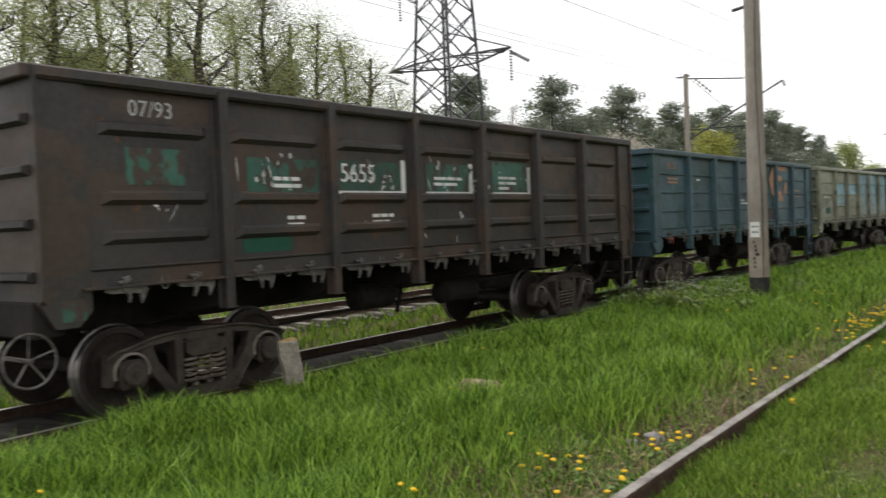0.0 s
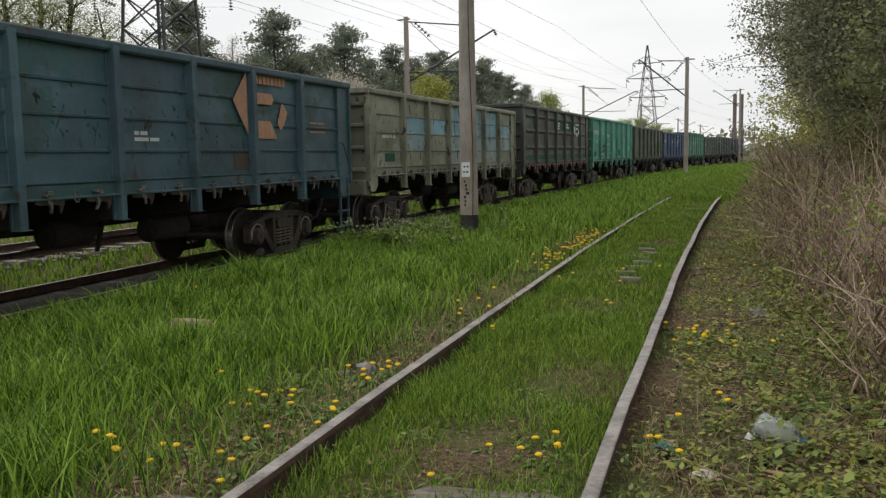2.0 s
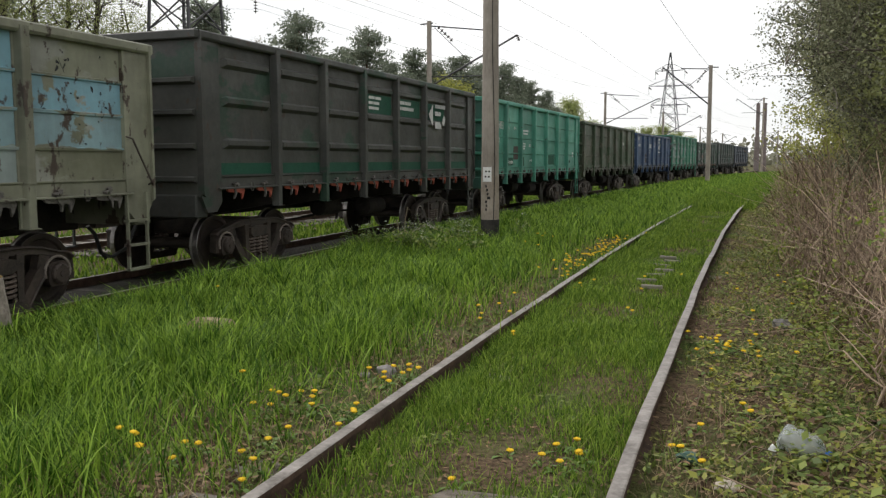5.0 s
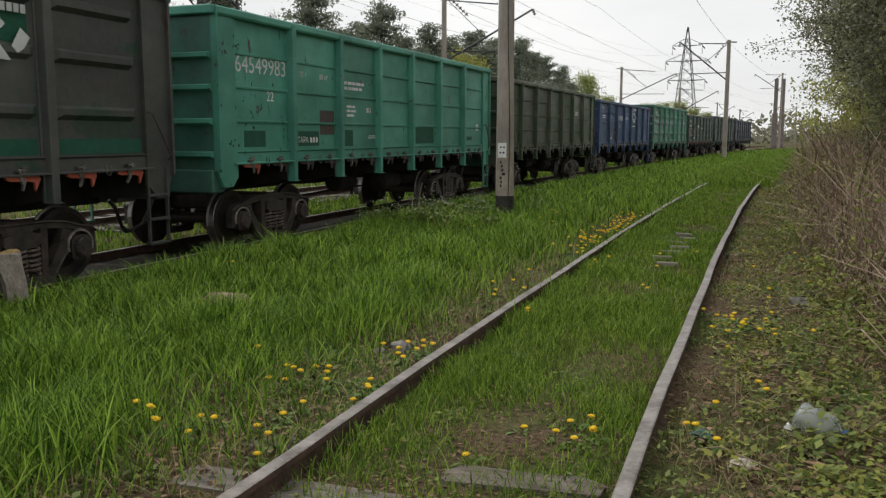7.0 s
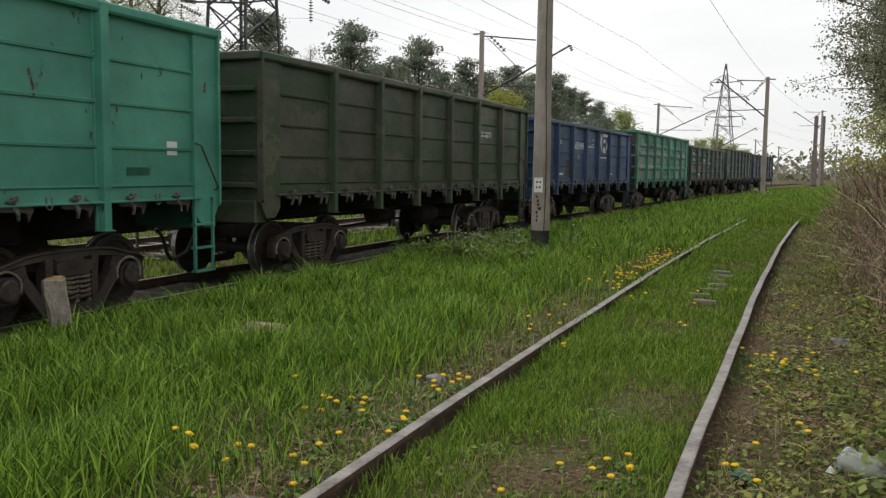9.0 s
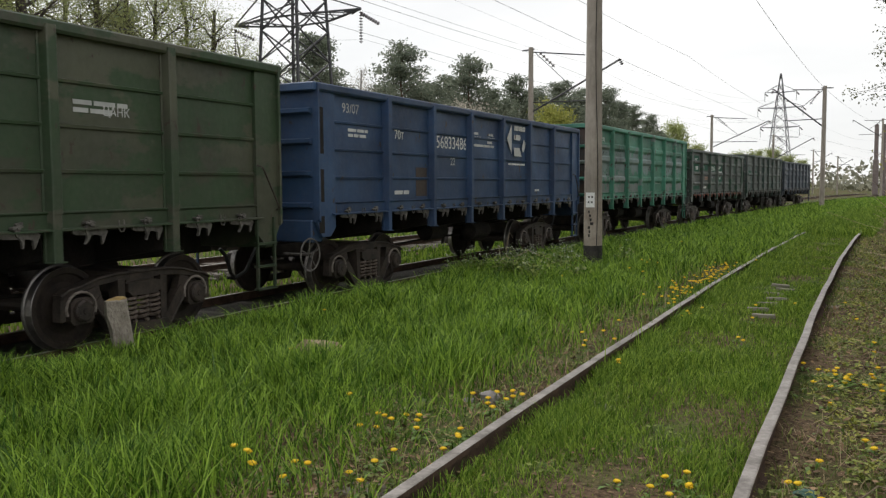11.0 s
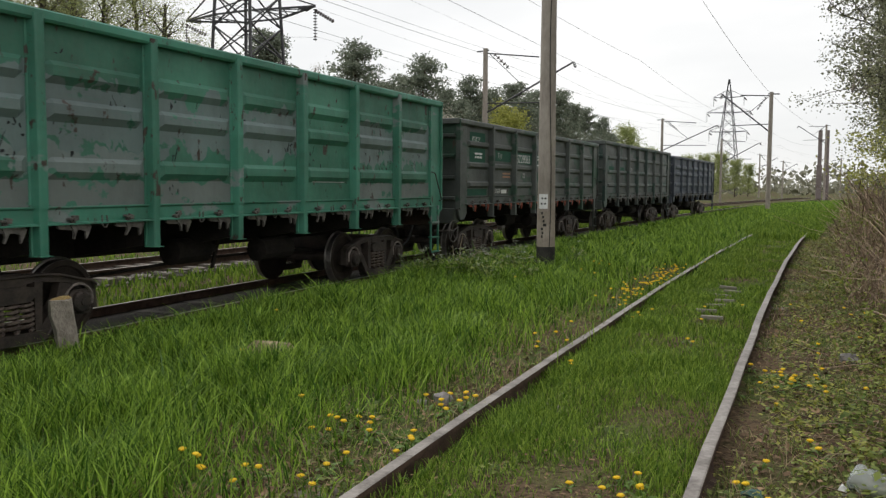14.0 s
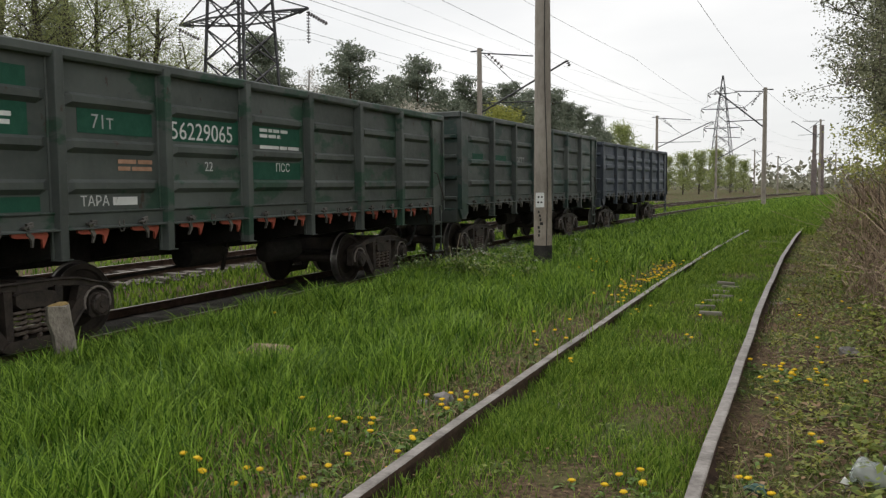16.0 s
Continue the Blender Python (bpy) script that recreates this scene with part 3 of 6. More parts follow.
def make_wagon(index, coat, style, label, height=3.47, latch=None, handwheel=False, end_coat=None, ladder=True, sheet=None):
    """An open goods wagon on two bogies; its origin is its middle on the rail heads, +y its trailing end."""
    end_coat, sheet = end_coat or coat, sheet or coat
    wagon = tagged(new("gondola_wagon"), label, "wagon", "goods train wagons")
    wagon.empty_display_size = 0.5
    z_sill, z_floor, top = 1.59, 1.40, height
    half = 6.41
    panel = shared(("panel", style, height), sheet, lambda bm: build_panel(bm, PITCH, z_sill, top - 0.10, style))
    last = shared(("panel", style, height, "end"), sheet, lambda bm: build_panel(bm, 1.63, z_sill, top - 0.10, style))
    post = shared(("post", height), coat, lambda bm: build_post(bm, 1.08, top - 0.06))
    for side in (1, -1):
        turn = 0 if side > 0 else 180
        for k in range(7):
            y = -3.0 * PITCH + PITCH * k
            if k in (0, 6):
                y += 0.04 if k == 0 else -0.04
            piece("side_panel", last if k in (0, 6) else panel, wagon, "", pose(side * 1.42, y, 0, 0, 0, turn))
        for k in range(6):
            piece("side_post", post, wagon, "", pose(side * 1.42, -2.5 * PITCH + PITCH * k, 0, 0, 0, turn))
        bm = bmesh.new()
        slab(bm, [(side * x, z) for x, z in ((1.34, top - 0.13), (1.50, top - 0.13), (1.52, top - 0.10), (1.52, top - 0.02), (1.50, top), (1.36, top), (1.34, top - 0.02))], -half, half, 1)
        part("top_rail", bm, coat, wagon)
        bm = bmesh.new()
        slab(bm, [(side * x, z) for x, z in ((1.36, z_floor), (1.53, z_floor), (1.53, z_floor + 0.014), (1.452, z_floor + 0.03), (1.452, z_sill - 0.02), (1.475, z_sill), (1.475, z_sill + 0.014), (1.36, z_sill + 0.014))], -half + 0.4, half - 0.4, 1)
        part("side_sill", bm, coat, wagon)
        for e in (-1, 1):
            bm = bmesh.new()
            y0, y1 = e * (half + 0.012), e * (half - 0.50)
            slab(bm, [(y0, top - 0.02), (y1, top - 0.02), (y1, 1.20), (e * (half - 0.36), 1.06), (e * (half - 0.13), 1.06), (y0, 1.30)], side * 1.415, side * 1.475, 0)
            slab(bm, [(e * (half + 0.012), top - 0.02), (e * (half - 0.03), top - 0.02), (e * (half - 0.03), 1.30), (e * (half + 0.012), 1.34)], side * 1.475, side * 1.525, 0)
            part("corner_plate", bm, coat, wagon)
    for e in (-1, 1):
        bm = bmesh.new()
        box(bm, -1.42, 1.42, min(e * half, e * (half - 0.012)), max(e * half, e * (half - 0.012)), 1.30, top - 0.1)
        part("end_wall", bm, end_coat, wagon)
        for z in (1.56, 2.05, 2.55, 3.02):
            bm = bmesh.new()
            y0, y1 = e * half, e * (half + 0.085)
            slab(bm, [(y0, z - 0.06), (y1, z - 0.025), (y1, z + 0.03), (y0, z + 0.05)], -1.40, 1.40, 0)
            part("end_rib", bm, coat, wagon)
        bm = bmesh.new()
        box(bm, -1.5, 1.5, min(e * (half - 0.05), e * (half + 0.10)), max(e * (half - 0.05), e * (half + 0.10)), top - 0.13, top, 0.015)
        part("end_top_rail", bm, coat, wagon)
        bm = bmesh.new()
        box(bm, -1.40, 1.40, min(e * (half - 0.25), e * (half + 0.05)), max(e * (half - 0.25), e * (half + 0.05)), 0.98, 1.33, 0.02)
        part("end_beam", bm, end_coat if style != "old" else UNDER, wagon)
        bm = bmesh.new()
        box(bm, -0.11, 0.11, min(e * (half), e * (half + 0.45)), max(e * (half), e * (half + 0.45)), 0.95, 1.15, 0.02)
        slab(bm, [(-0.20, 0.86), (0.20, 0.86), (0.24, 1.05), (0.16, 1.22), (-0.16, 1.22), (-0.24, 1.05)], e * (half + 0.34), e * (half + 0.60), 1)
        part("coupler", bm, STEEL, wagon, "rusty cast coupler head")
        bm = bmesh.new()
        tube(bm, [(0.32, e * (half + 0.05), 0.92), (0.34, e * (half + 0.16), 0.80), (0.30, e * (half + 0.32), 0.52), (0.22, e * (half + 0.50), 0.42), (0.16, e * (half + 0.60), 0.44)], 0.028, 8)
        part("air_hose", bm, RUBBER, wagon)
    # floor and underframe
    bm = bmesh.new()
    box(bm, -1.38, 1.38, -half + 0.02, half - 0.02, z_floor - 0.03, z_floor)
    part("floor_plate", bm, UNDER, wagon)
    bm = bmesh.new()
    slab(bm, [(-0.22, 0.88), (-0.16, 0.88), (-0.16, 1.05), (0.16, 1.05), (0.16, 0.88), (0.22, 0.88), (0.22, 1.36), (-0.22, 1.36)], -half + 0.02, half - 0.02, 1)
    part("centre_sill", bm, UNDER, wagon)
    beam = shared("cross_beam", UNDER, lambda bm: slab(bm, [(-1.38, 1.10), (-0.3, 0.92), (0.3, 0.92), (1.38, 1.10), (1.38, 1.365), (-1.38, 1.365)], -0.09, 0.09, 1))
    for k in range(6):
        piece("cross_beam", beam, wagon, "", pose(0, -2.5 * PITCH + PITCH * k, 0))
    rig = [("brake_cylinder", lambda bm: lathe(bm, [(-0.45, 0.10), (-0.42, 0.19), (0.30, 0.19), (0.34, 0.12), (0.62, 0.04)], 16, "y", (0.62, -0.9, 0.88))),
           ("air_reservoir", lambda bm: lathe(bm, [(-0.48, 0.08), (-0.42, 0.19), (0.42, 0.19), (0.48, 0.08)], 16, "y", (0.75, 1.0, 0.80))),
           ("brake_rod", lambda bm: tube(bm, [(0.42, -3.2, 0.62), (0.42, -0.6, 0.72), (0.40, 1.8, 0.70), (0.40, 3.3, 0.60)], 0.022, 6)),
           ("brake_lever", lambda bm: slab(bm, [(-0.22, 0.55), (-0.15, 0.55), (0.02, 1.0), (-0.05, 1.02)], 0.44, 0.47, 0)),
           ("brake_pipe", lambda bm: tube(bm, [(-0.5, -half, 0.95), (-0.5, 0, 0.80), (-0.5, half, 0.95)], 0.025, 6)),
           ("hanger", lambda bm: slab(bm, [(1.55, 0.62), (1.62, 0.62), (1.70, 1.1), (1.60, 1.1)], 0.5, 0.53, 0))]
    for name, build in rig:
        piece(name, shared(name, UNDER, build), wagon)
    # hatch latches along the near sill
    lat, loop = shared("latch", HOOK, build_latch), shared("rope_loop", HOOK, build_loop)
    flap, red = shared("hinge_bracket", HOOK if latch is None else STEEL, build_flap), shared("hinge_bracket", ORANGE, build_flap)
    for side in (1, -1):
        turn = 0 if side > 0 else 180
        for k in range(7):
            y = -3.0 * PITCH + PITCH * k
            for d in (-0.44, 0.40):
                piece("latch", lat, wagon, "", pose(side * 1.46, y + d, 1.43, 17 * math.sin(5 * k + 9 * d + 3 * index), 0, turn) @ Matrix.Diagonal((0.95, 0.85, 0.85, 1)))
                piece("hinge_bracket", red if latch == "all" or (latch == "few" and k == 0 and d < 0) else flap, wagon, "", pose(side * 1.43, y + d + 0.16, 1.395, 0, 0, turn))
            piece("rope_loop", loop, wagon, "", pose(side * 1.44, y + 0.02, 1.44, 0, 0, turn))
    if ladder:
        for sx, e in ((1, 1), (-1, -1)):
            bm = bmesh.new()
            for dy in (0.14, 0.52):
                box(bm, min(sx * 1.475, sx * 1.515), max(sx * 1.475, sx * 1.515), *sorted((e * (half - dy), e * (half - dy - 0.03))), 0.40, 1.42)
            for z in (0.40, 0.72, 1.04):
                box(bm, *sorted((sx * 1.44, sx * 1.525)), *sorted((e * (half - 0.14), e * (half - 0.55))), z, z + 0.03)
            part("step_ladder", bm, coat, wagon)
            bm = bmesh.new()
            tube(bm, [(sx * 1.49, e * (half - 0.5), 2.15), (sx * 1.56, e * (half - 0.46), 2.12), (sx * 1.56, e * (half - 0.10), 1.55), (sx * 1.49, e * (half - 0.08), 1.52)], 0.013, 6)
            part("grab_iron", bm, STEEL, wagon)
    if handwheel:
        bm = bmesh.new()
        ring(bm, (1.40, -half - 0.10, 0.80), 0.25, 0.013, "x", 28, 6)
        for k in range(5):
            a = k * math.tau / 5 + 0.3
            tube(bm, [(1.37, -half - 0.10, 0.80), (1.40, -half - 0.10 + 0.25 * math.cos(a), 0.80 + 0.25 * math.sin(a))], 0.010, 6)
        tube(bm, [(0.9, -half - 0.10, 0.80), (1.42, -half - 0.10, 0.80)], 0.022, 8)
        part("brake_handwheel", bm, HOOK, wagon, "bare steel spoked brake handwheel")
    # running gear
    frame_mesh, springs, arch = shared("side_frame", STEEL, build_side_frame), shared("spring", SPRING, build_spring), shared("jaw_arch", WORN, build_arch)
    for yb in BOGIES:
        bm = bmesh.new()
        box(bm, -1.10, 1.10, -0.22, 0.22, 0.55, 0.86, 0.03)
        lathe(bm, [(0.86, 0.18), (0.98, 0.18)], 16, "z")
        for d in (-0.42, 0.42):
            tube(bm, [(-0.8, d, 0.45), (0.8, d, 0.45)], 0.045, 8)
        bogie = part("bogie", bm, STEEL, wagon)
        bogie.location = (0, yb, 0)
        for sx in (1, -1):
            piece("side_frame", frame_mesh, bogie, "", pose(sx * 1.03, 0, 0, 0, 0, 0 if sx > 0 else 180))
            for ys in (-0.19, 0.0, 0.19):
                piece("spring", springs, bogie, "", pose(sx * 1.055, ys, 0))
            for d in (-0.925, 0.925):
                piece("jaw_arch", arch, bogie, "", pose(sx * 1.10, d, 0))
        for d in (-0.925, 0.925):
            bm = bmesh.new()
            lathe(bm, [(-1.0, 0.07), (-0.8, 0.075), (-0.7, 0.09), (0.7, 0.09), (0.8, 0.075), (1.0, 0.07)], 12, "x")
            axle = part("wheel_set", bm, WHEEL, wagon)
            axle.location = (0, yb + d, 0.478)
            for sx in (1, -1):
                piece("wheel", wheel_mesh(), axle, "", pose(sx * 0.79, 0, 0, 0, 0, 0 if sx > 0 else 180))
            WHEELSETS.append(axle)
    WAGONS.append((wagon, index))
    wagon.matrix_basis = wagon_pose(run_at(0) + 13.92 * index + SHIFT[index])
    return wagon


def mark(wagon, name, text, y, z, height, material=WHITE, x=1.425, label=""):
    me = lettering(text, height)
    me.materials.append(material)
    return piece(name, me, wagon, label, pose(x, y, z))


def sign(wagon, name, material, y0, y1, z0, z1, x=1.424, label=""):
    """A painted field or an unreadable line of writing."""
    bm = bmesh.new()
    box(bm, x - 0.004, x, y0, y1, z0, z1)
    return part(name, bm, material, wagon, label)


def drips(wagon, material, seed, panels, z_range, count=7, x=1.4245):
    """Ragged chips in the paint, and a few runs of tar down from them."""
    rng = random.Random(seed)
    bm = bmesh.new()
    for k in panels:
        y = -3.0 * PITCH + PITCH * k
        for _ in range(int(count * rng.uniform(0.5, 1.6))):
            yy, z = y + rng.uniform(-0.66, 0.66), rng.uniform(*z_range)
            for _ in range(rng.choice((1, 1, 2, 4))):
                cy, cz = yy + rng.gauss(0, 0.06), z + rng.gauss(0, 0.07)
                w, h = rng.uniform(0.008, 0.035), rng.uniform(0.008, 0.05)
                if rng.random() < 0.2:
                    h *= rng.uniform(2, 4)
                    w *= 0.45
                tilt = rng.gauss(0, 0.4)
                ring_ = []
                n = rng.choice((5, 6, 7))
                for j in range(n):
                    q, f = j * math.tau / n, rng.uniform(0.45, 1.2)
                    u, v = w * f * math.cos(q), h * f * math.sin(q)
                    ring_.append((cy + u + v * tilt, cz + v))
                slab(bm, ring_, x - 0.002, x, 0)
    return tagged(part("paint_chips", bm, material, wagon), kind="stuff")


def bars(wagon, material, y, z, widths, height=0.045, gap=0.03, x=1.426, pitch=0.085):
    """A block of small unreadable writing: short bars in rows."""
    bm = bmesh.new()
    for r, row in enumerate(widths):
        yy = y
        for w in row:
            box(bm, x - 0.003, x, yy, yy + w, z - r * pitch, z - r * pitch + height)
            yy += w + gap
    return tagged(part("small_writing", bm, material, wagon), kind="stuff")


def emblem(wagon, material, y, z, s, v, x=1.456):
    """The operator's painted sign, as plain shapes: an arrow, two bars and a small arrow."""
    bm = bmesh.new()
    for pts in ([(-0.62, 0.02), (-0.30, 0.55), (-0.30, -0.55)], [(-0.12, 0.20), (0.30, 0.20), (0.36, 0.10), (0.30, 0.0), (-0.12, 0.0)], [(-0.12, -0.30), (0.26, -0.30), (0.42, -0.62), (-0.12, -0.62)], [(0.44, -0.32), (0.58, 0.06), (0.72, -0.12), (0.62, -0.36), (0.52, -0.46)]):
        slab(bm, [(y + a * s, z + b * v) for a, b in pts], x - 0.003, x, 0)
    tagged(part("emblem", bm, material, wagon), kind="stuff")
    bm = bmesh.new()
    for k in range(8):
        box(bm, x - 0.003, x, y + (-0.10 + k * 0.10) * s, y + (-0.10 + k * 0.10 + 0.075) * s, z + 0.36 * v, z + 0.54 * v)
    tagged(part("name_bar", bm, material, wagon), kind="stuff")


BROWN = paint("brown_rusted_coat", (0.021, 0.020, 0.020), (0.036, 0.031, 0.028), 0.45, 0.6, (0.052, 0.031, 0.022), 0.36)
BLUEGREY = paint("blue_grey_coat", (0.034, 0.082, 0.112), (0.052, 0.106, 0.132), 0.30, 0.55, (0.024, 0.080, 0.085), 0.3)
PALE = paint("weathered_olive_coat", (0.16, 0.165, 0.115), (0.22, 0.225, 0.165), 0.6, 0.6)
SKY = (0.19, 0.36, 0.43)
PALESHEET = paint("weathered_olive_sheet", (0.16, 0.165, 0.11), (0.23, 0.24, 0.175), 0.62, 0.5, (0.27, 0.28, 0.24), 0.3, bands=((2.425, 2.83, SKY, 0.85, 0.02), (2.00, 2.425, (0.22, 0.34, 0.37), 0.6, 0.30), (1.5, 2.0, (0.28, 0.34, 0.33), 0.4, 0.35), (2.83, 3.3, SKY, 0.35, 0.02)))
DARKGREEN = paint("dark_sooty_coat", (0.036, 0.040, 0.037), (0.054, 0.056, 0.050), 0.35, 0.5, (0.014, 0.045, 0.028), 0.15)
GREEN = paint("bright_green_coat", (0.040, 0.215, 0.155), (0.062, 0.245, 0.18), 0.18, 0.22)
OLIVE = paint("olive_green_coat", (0.046, 0.055, 0.033), (0.068, 0.071, 0.046), 0.30, 0.5, (0.028, 0.055, 0.024), 0.5)
BLUE = paint("navy_blue_coat", (0.015, 0.045, 0.115), (0.027, 0.064, 0.14), 0.20, 0.35)
GREENWORN = paint("worn_green_coat", (0.030, 0.165, 0.105), (0.05, 0.195, 0.135), 0.45, 0.4, (0.17, 0.21, 0.20), 0.1)
GREENSHEET = paint("worn_green_sheet", (0.028, 0.150, 0.095), (0.05, 0.185, 0.125), 0.35, 0.4, bands=((2.25, 3.02, (0.155, 0.215, 0.21), 0.9, 1.1), (1.95, 2.25, (0.19, 0.24, 0.23), 0.3, 0.6), (1.55, 1.90, (0.17, 0.20, 0.19), 0.6, 0.5)))
SOOT = paint("grey_green_coat", (0.054, 0.066, 0.060), (0.076, 0.087, 0.080), 0.16, 0.4, (0.018, 0.060, 0.036), 0.25, (0.024, 0.028, 0.026))
SOOT2 = paint("dark_grey_green_coat", (0.052, 0.063, 0.058), (0.072, 0.082, 0.077), 0.16, 0.4, (0.02, 0.05, 0.04), 0.3, (0.024, 0.028, 0.026))
NIGHT = paint("dark_blue_coat", (0.036, 0.050, 0.074), (0.056, 0.070, 0.092), 0.30, 0.45)
FIELD = paint("bottle_green_field", (0.014, 0.075, 0.052), (0.03, 0.11, 0.080), 1.25, 0.6)
SALMON = plain("faded_orange_lettering", (0.34, 0.19, 0.12), (0.46, 0.27, 0.18), 0.8, 0, 9)
BROWNPATCH = plain("brown_primer_patch", (0.06, 0.05, 0.045), (0.09, 0.07, 0.06), 0.8, 0, 9)
DARKPATCH = plain("dark_green_repaint", (0.010, 0.066, 0.040), (0.018, 0.090, 0.056), 0.75, 0, 9)

w = make_wagon(0, BROWN, "old", "brown rusted open goods wagon with faded green marking fields", 3.51, handwheel=True)
mark(w, "date_mark", "07/93", -5.40, 3.12, 0.17)
for y0, y1, z0, z1 in ((-5.45, -4.75, 2.42, 2.80), (-3.90, -2.75, 2.36, 2.76), (-2.40, -1.05, 2.34, 2.78), (-0.55, 0.62, 2.34, 2.80), (1.22, 2.38, 2.34, 2.88)):
    sign(w, "marking_field", FIELD, y0, y1, z0, z1)
mark(w, "running_number", "5655", -2.36, 2.50, 0.25, WHITE, 1.4275)
for y0, y1 in ((-2.40, -1.05), (-0.55, 0.62), (1.22, 2.38)):
    sign(w, "worn_border", WHITE, y0, y1, 2.335, 2.385, 1.4265)
    sign(w, "worn_border", WHITE, y1 - 0.07, y1 + 0.02, 2.35, 2.82, 1.4285)
bars(w, WHITE, -3.5, 2.50, [[0.12, 0.1, 0.14], [0.3, 0.12]])
bars(w, WHITE, -0.35, 2.56, [[0.3, 0.2, 0.14], [0.2, 0.35]])
bars(w, WHITE, 1.4, 2.6, [[0.3, 0.2], [0.2, 0.3], [0.3]])
bars(w, WHITE, -3.3, 2.03, [[0.12, 0.14], [0.26]])
bars(w, WHITE, -1.75, 2.03, [[0.14, 0.14, 0.1], [0.2, 0.12]])
sign(w, "green_patch", DARKPATCH, -4.0, -3.25, 1.66, 1.82)
sign(w, "end_number_field", FIELD, -6.22, -5.98, 1.12, 1.32, 1.48)

drips(w, WHITE, 11, (0, 1, 2, 3, 4), (1.62, 2.25), 3, 1.4262)
drips(w, WHITE, 12, (1, 2, 3, 4), (2.34, 2.80), 9, 1.4295)
drips(w, plain("bare_rust_spots", (0.09, 0.045, 0.025), (0.16, 0.085, 0.05), 0.85, 0, 9), 13, (0, 1, 2, 3, 4, 5, 6), (1.65, 3.2), 8, 1.4255)

w = make_wagon(1, BLUEGREY, "flat", "blue-grey open goods wagon with a faded orange emblem", 3.40, "few")
mark(w, "date_mark", "43/UZ", -5.45, 2.98, 0.15, SALMON)
bars(w, SALMON, -5.4, 2.72, [[0.2, 0.12, 0.2], [0.1, 0.2, 0.16]], 0.05)
bars(w, WHITE, -3.6, 2.72, [[0.14], []])
emblem(w, SALMON, 2.84, 2.78, 1.35, 0.95)
bars(w, SALMON, 4.75, 2.5, [[0.3, 0.3], [0.2, 0.3, 0.2], [0.4, 0.2]], 0.03)
bars(w, WHITE, -0.45, 2.2, [[0.1, 0.15], [0.3, 0.2]], 0.05)

TAR = plain("black_tar_runs", (0.008, 0.010, 0.012), (0.02, 0.024, 0.026), 0.5, 0, 9)
drips(w, TAR, 1, (0, 1, 2, 3, 4), (2.05, 2.75), 9)
drips(w, plain("teal_paint_runs", (0.012, 0.06, 0.066), (0.02, 0.085, 0.09), 0.6, 0, 9), 2, (0, 1, 2, 3), (2.05, 2.8), 7, 1.4255)
sign(w, "brown_patch", BROWNPATCH, 2.0, 2.45, 1.66, 2.0)

w = make_wagon(2, PALE, "flat", "weathered olive open goods wagon with peeling pale blue paint", 3.38, sheet=PALESHEET)
sign(w, "dark_repaint", DARKPATCH, -5.35, -4.75, 1.72, 1.92)
bars(w, WHITE, -5.5, 2.28, [[0.25, 0.12, 0.14, 0.2]], 0.07)
drips(w, TAR, 3, (0, 1, 2, 3, 4, 5, 6), (1.9, 3.15), 9, 1.4265)

w = make_wagon(3, DARKGREEN, "tall", "dark sooty open goods wagon with green stripes and a white emblem", 3.74, "all")
for k in range(7):
    sign(w, "green_stripe", DARKPATCH, -5.86 + PITCH * k, -4.41 + PITCH * k, 1.62, 1.80)
for k in (3, 4, 5):
    sign(w, "green_field", DARKPATCH, -5.80 + PITCH * k, -4.47 + PITCH * k, 2.84, 3.24, 1.4235)
emblem(w, WHITE, 3.42, 2.96, 0.9, 0.52, 1.483)
bars(w, WHITE, -0.5, 3.14, [[0.3, 0.3], [0.2, 0.3], [0.5]], 0.06, x=1.4275, pitch=0.11)
bars(w, WHITE, 1.15, 3.12, [[0.3, 0.35], [0.12, 0.7]], 0.075, x=1.4275, pitch=0.13)

# the end coat is a dirtier green with the end's shade mixed in
w = make_wagon(4, GREEN, "flat", "freshly painted bright green open goods wagon", 3.73, "few", end_coat=paint("dirty_shaded_green_end", (0.022, 0.105, 0.078), (0.035, 0.14, 0.105), 0.3, 0.6))
drips(w, TAR, 4, (0, 2, 4, 6), (1.9, 3.1), 3)
mark(w, "running_number", "64549983", -5.86, 2.82, 0.265)
mark(w, "region_number", "22", -5.0, 2.40, 0.16)
mark(w, "load_mark", "70 т", -3.95, 2.85, 0.10)
mark(w, "volume_mark", "80 м³", -3.25, 2.85, 0.10)
bars(w, WHITE, -2.3, 2.82, [[0.12, 0.16, 0.14, 0.2, 0.1], [0.14, 0.1, 0.3, 0.12]], 0.055, pitch=0.1)
bars(w, WHITE, -2.2, 2.38, [[0.2, 0.12], [0.14, 0.22], [0.3]], 0.045)
bars(w, WHITE, -1.35, 2.30, [[0.1, 0.06]], 0.10)
bars(w, WHITE, -3.62, 1.72, [[0.07, 0.07, 0.07]], 0.09)
drips(w, TAR, 14, (0.0, -0.45, -0.45), (1.5, 3.2), 9, 1.4765)
sign(w, "brown_patch", BROWNPATCH, -3.25, -2.72, 1.86, 2.30)
sign(w, "dark_patch", DARKPATCH, -5.65, -5.05, 1.66, 1.92)
sign(w, "dark_patch", DARKPATCH, -4.10, -3.30, 1.66, 1.92)
mark(w, "tare_mark", "ТАРА", -4.05, 1.72, 0.10, WHITE, 1.4265)
sign(w, "dark_patch", DARKPATCH, -2.40, -1.95, 1.64, 1.95)
sign(w, "dark_patch", DARKPATCH, 1.05, 2.30, 1.66, 2.02)
sign(w, "dark_patch", DARKPATCH, 4.70, 5.10, 1.72, 1.82)
mark(w, "speed_mark", "120 КМ/Ч", -1.3, 1.78, 0.08)
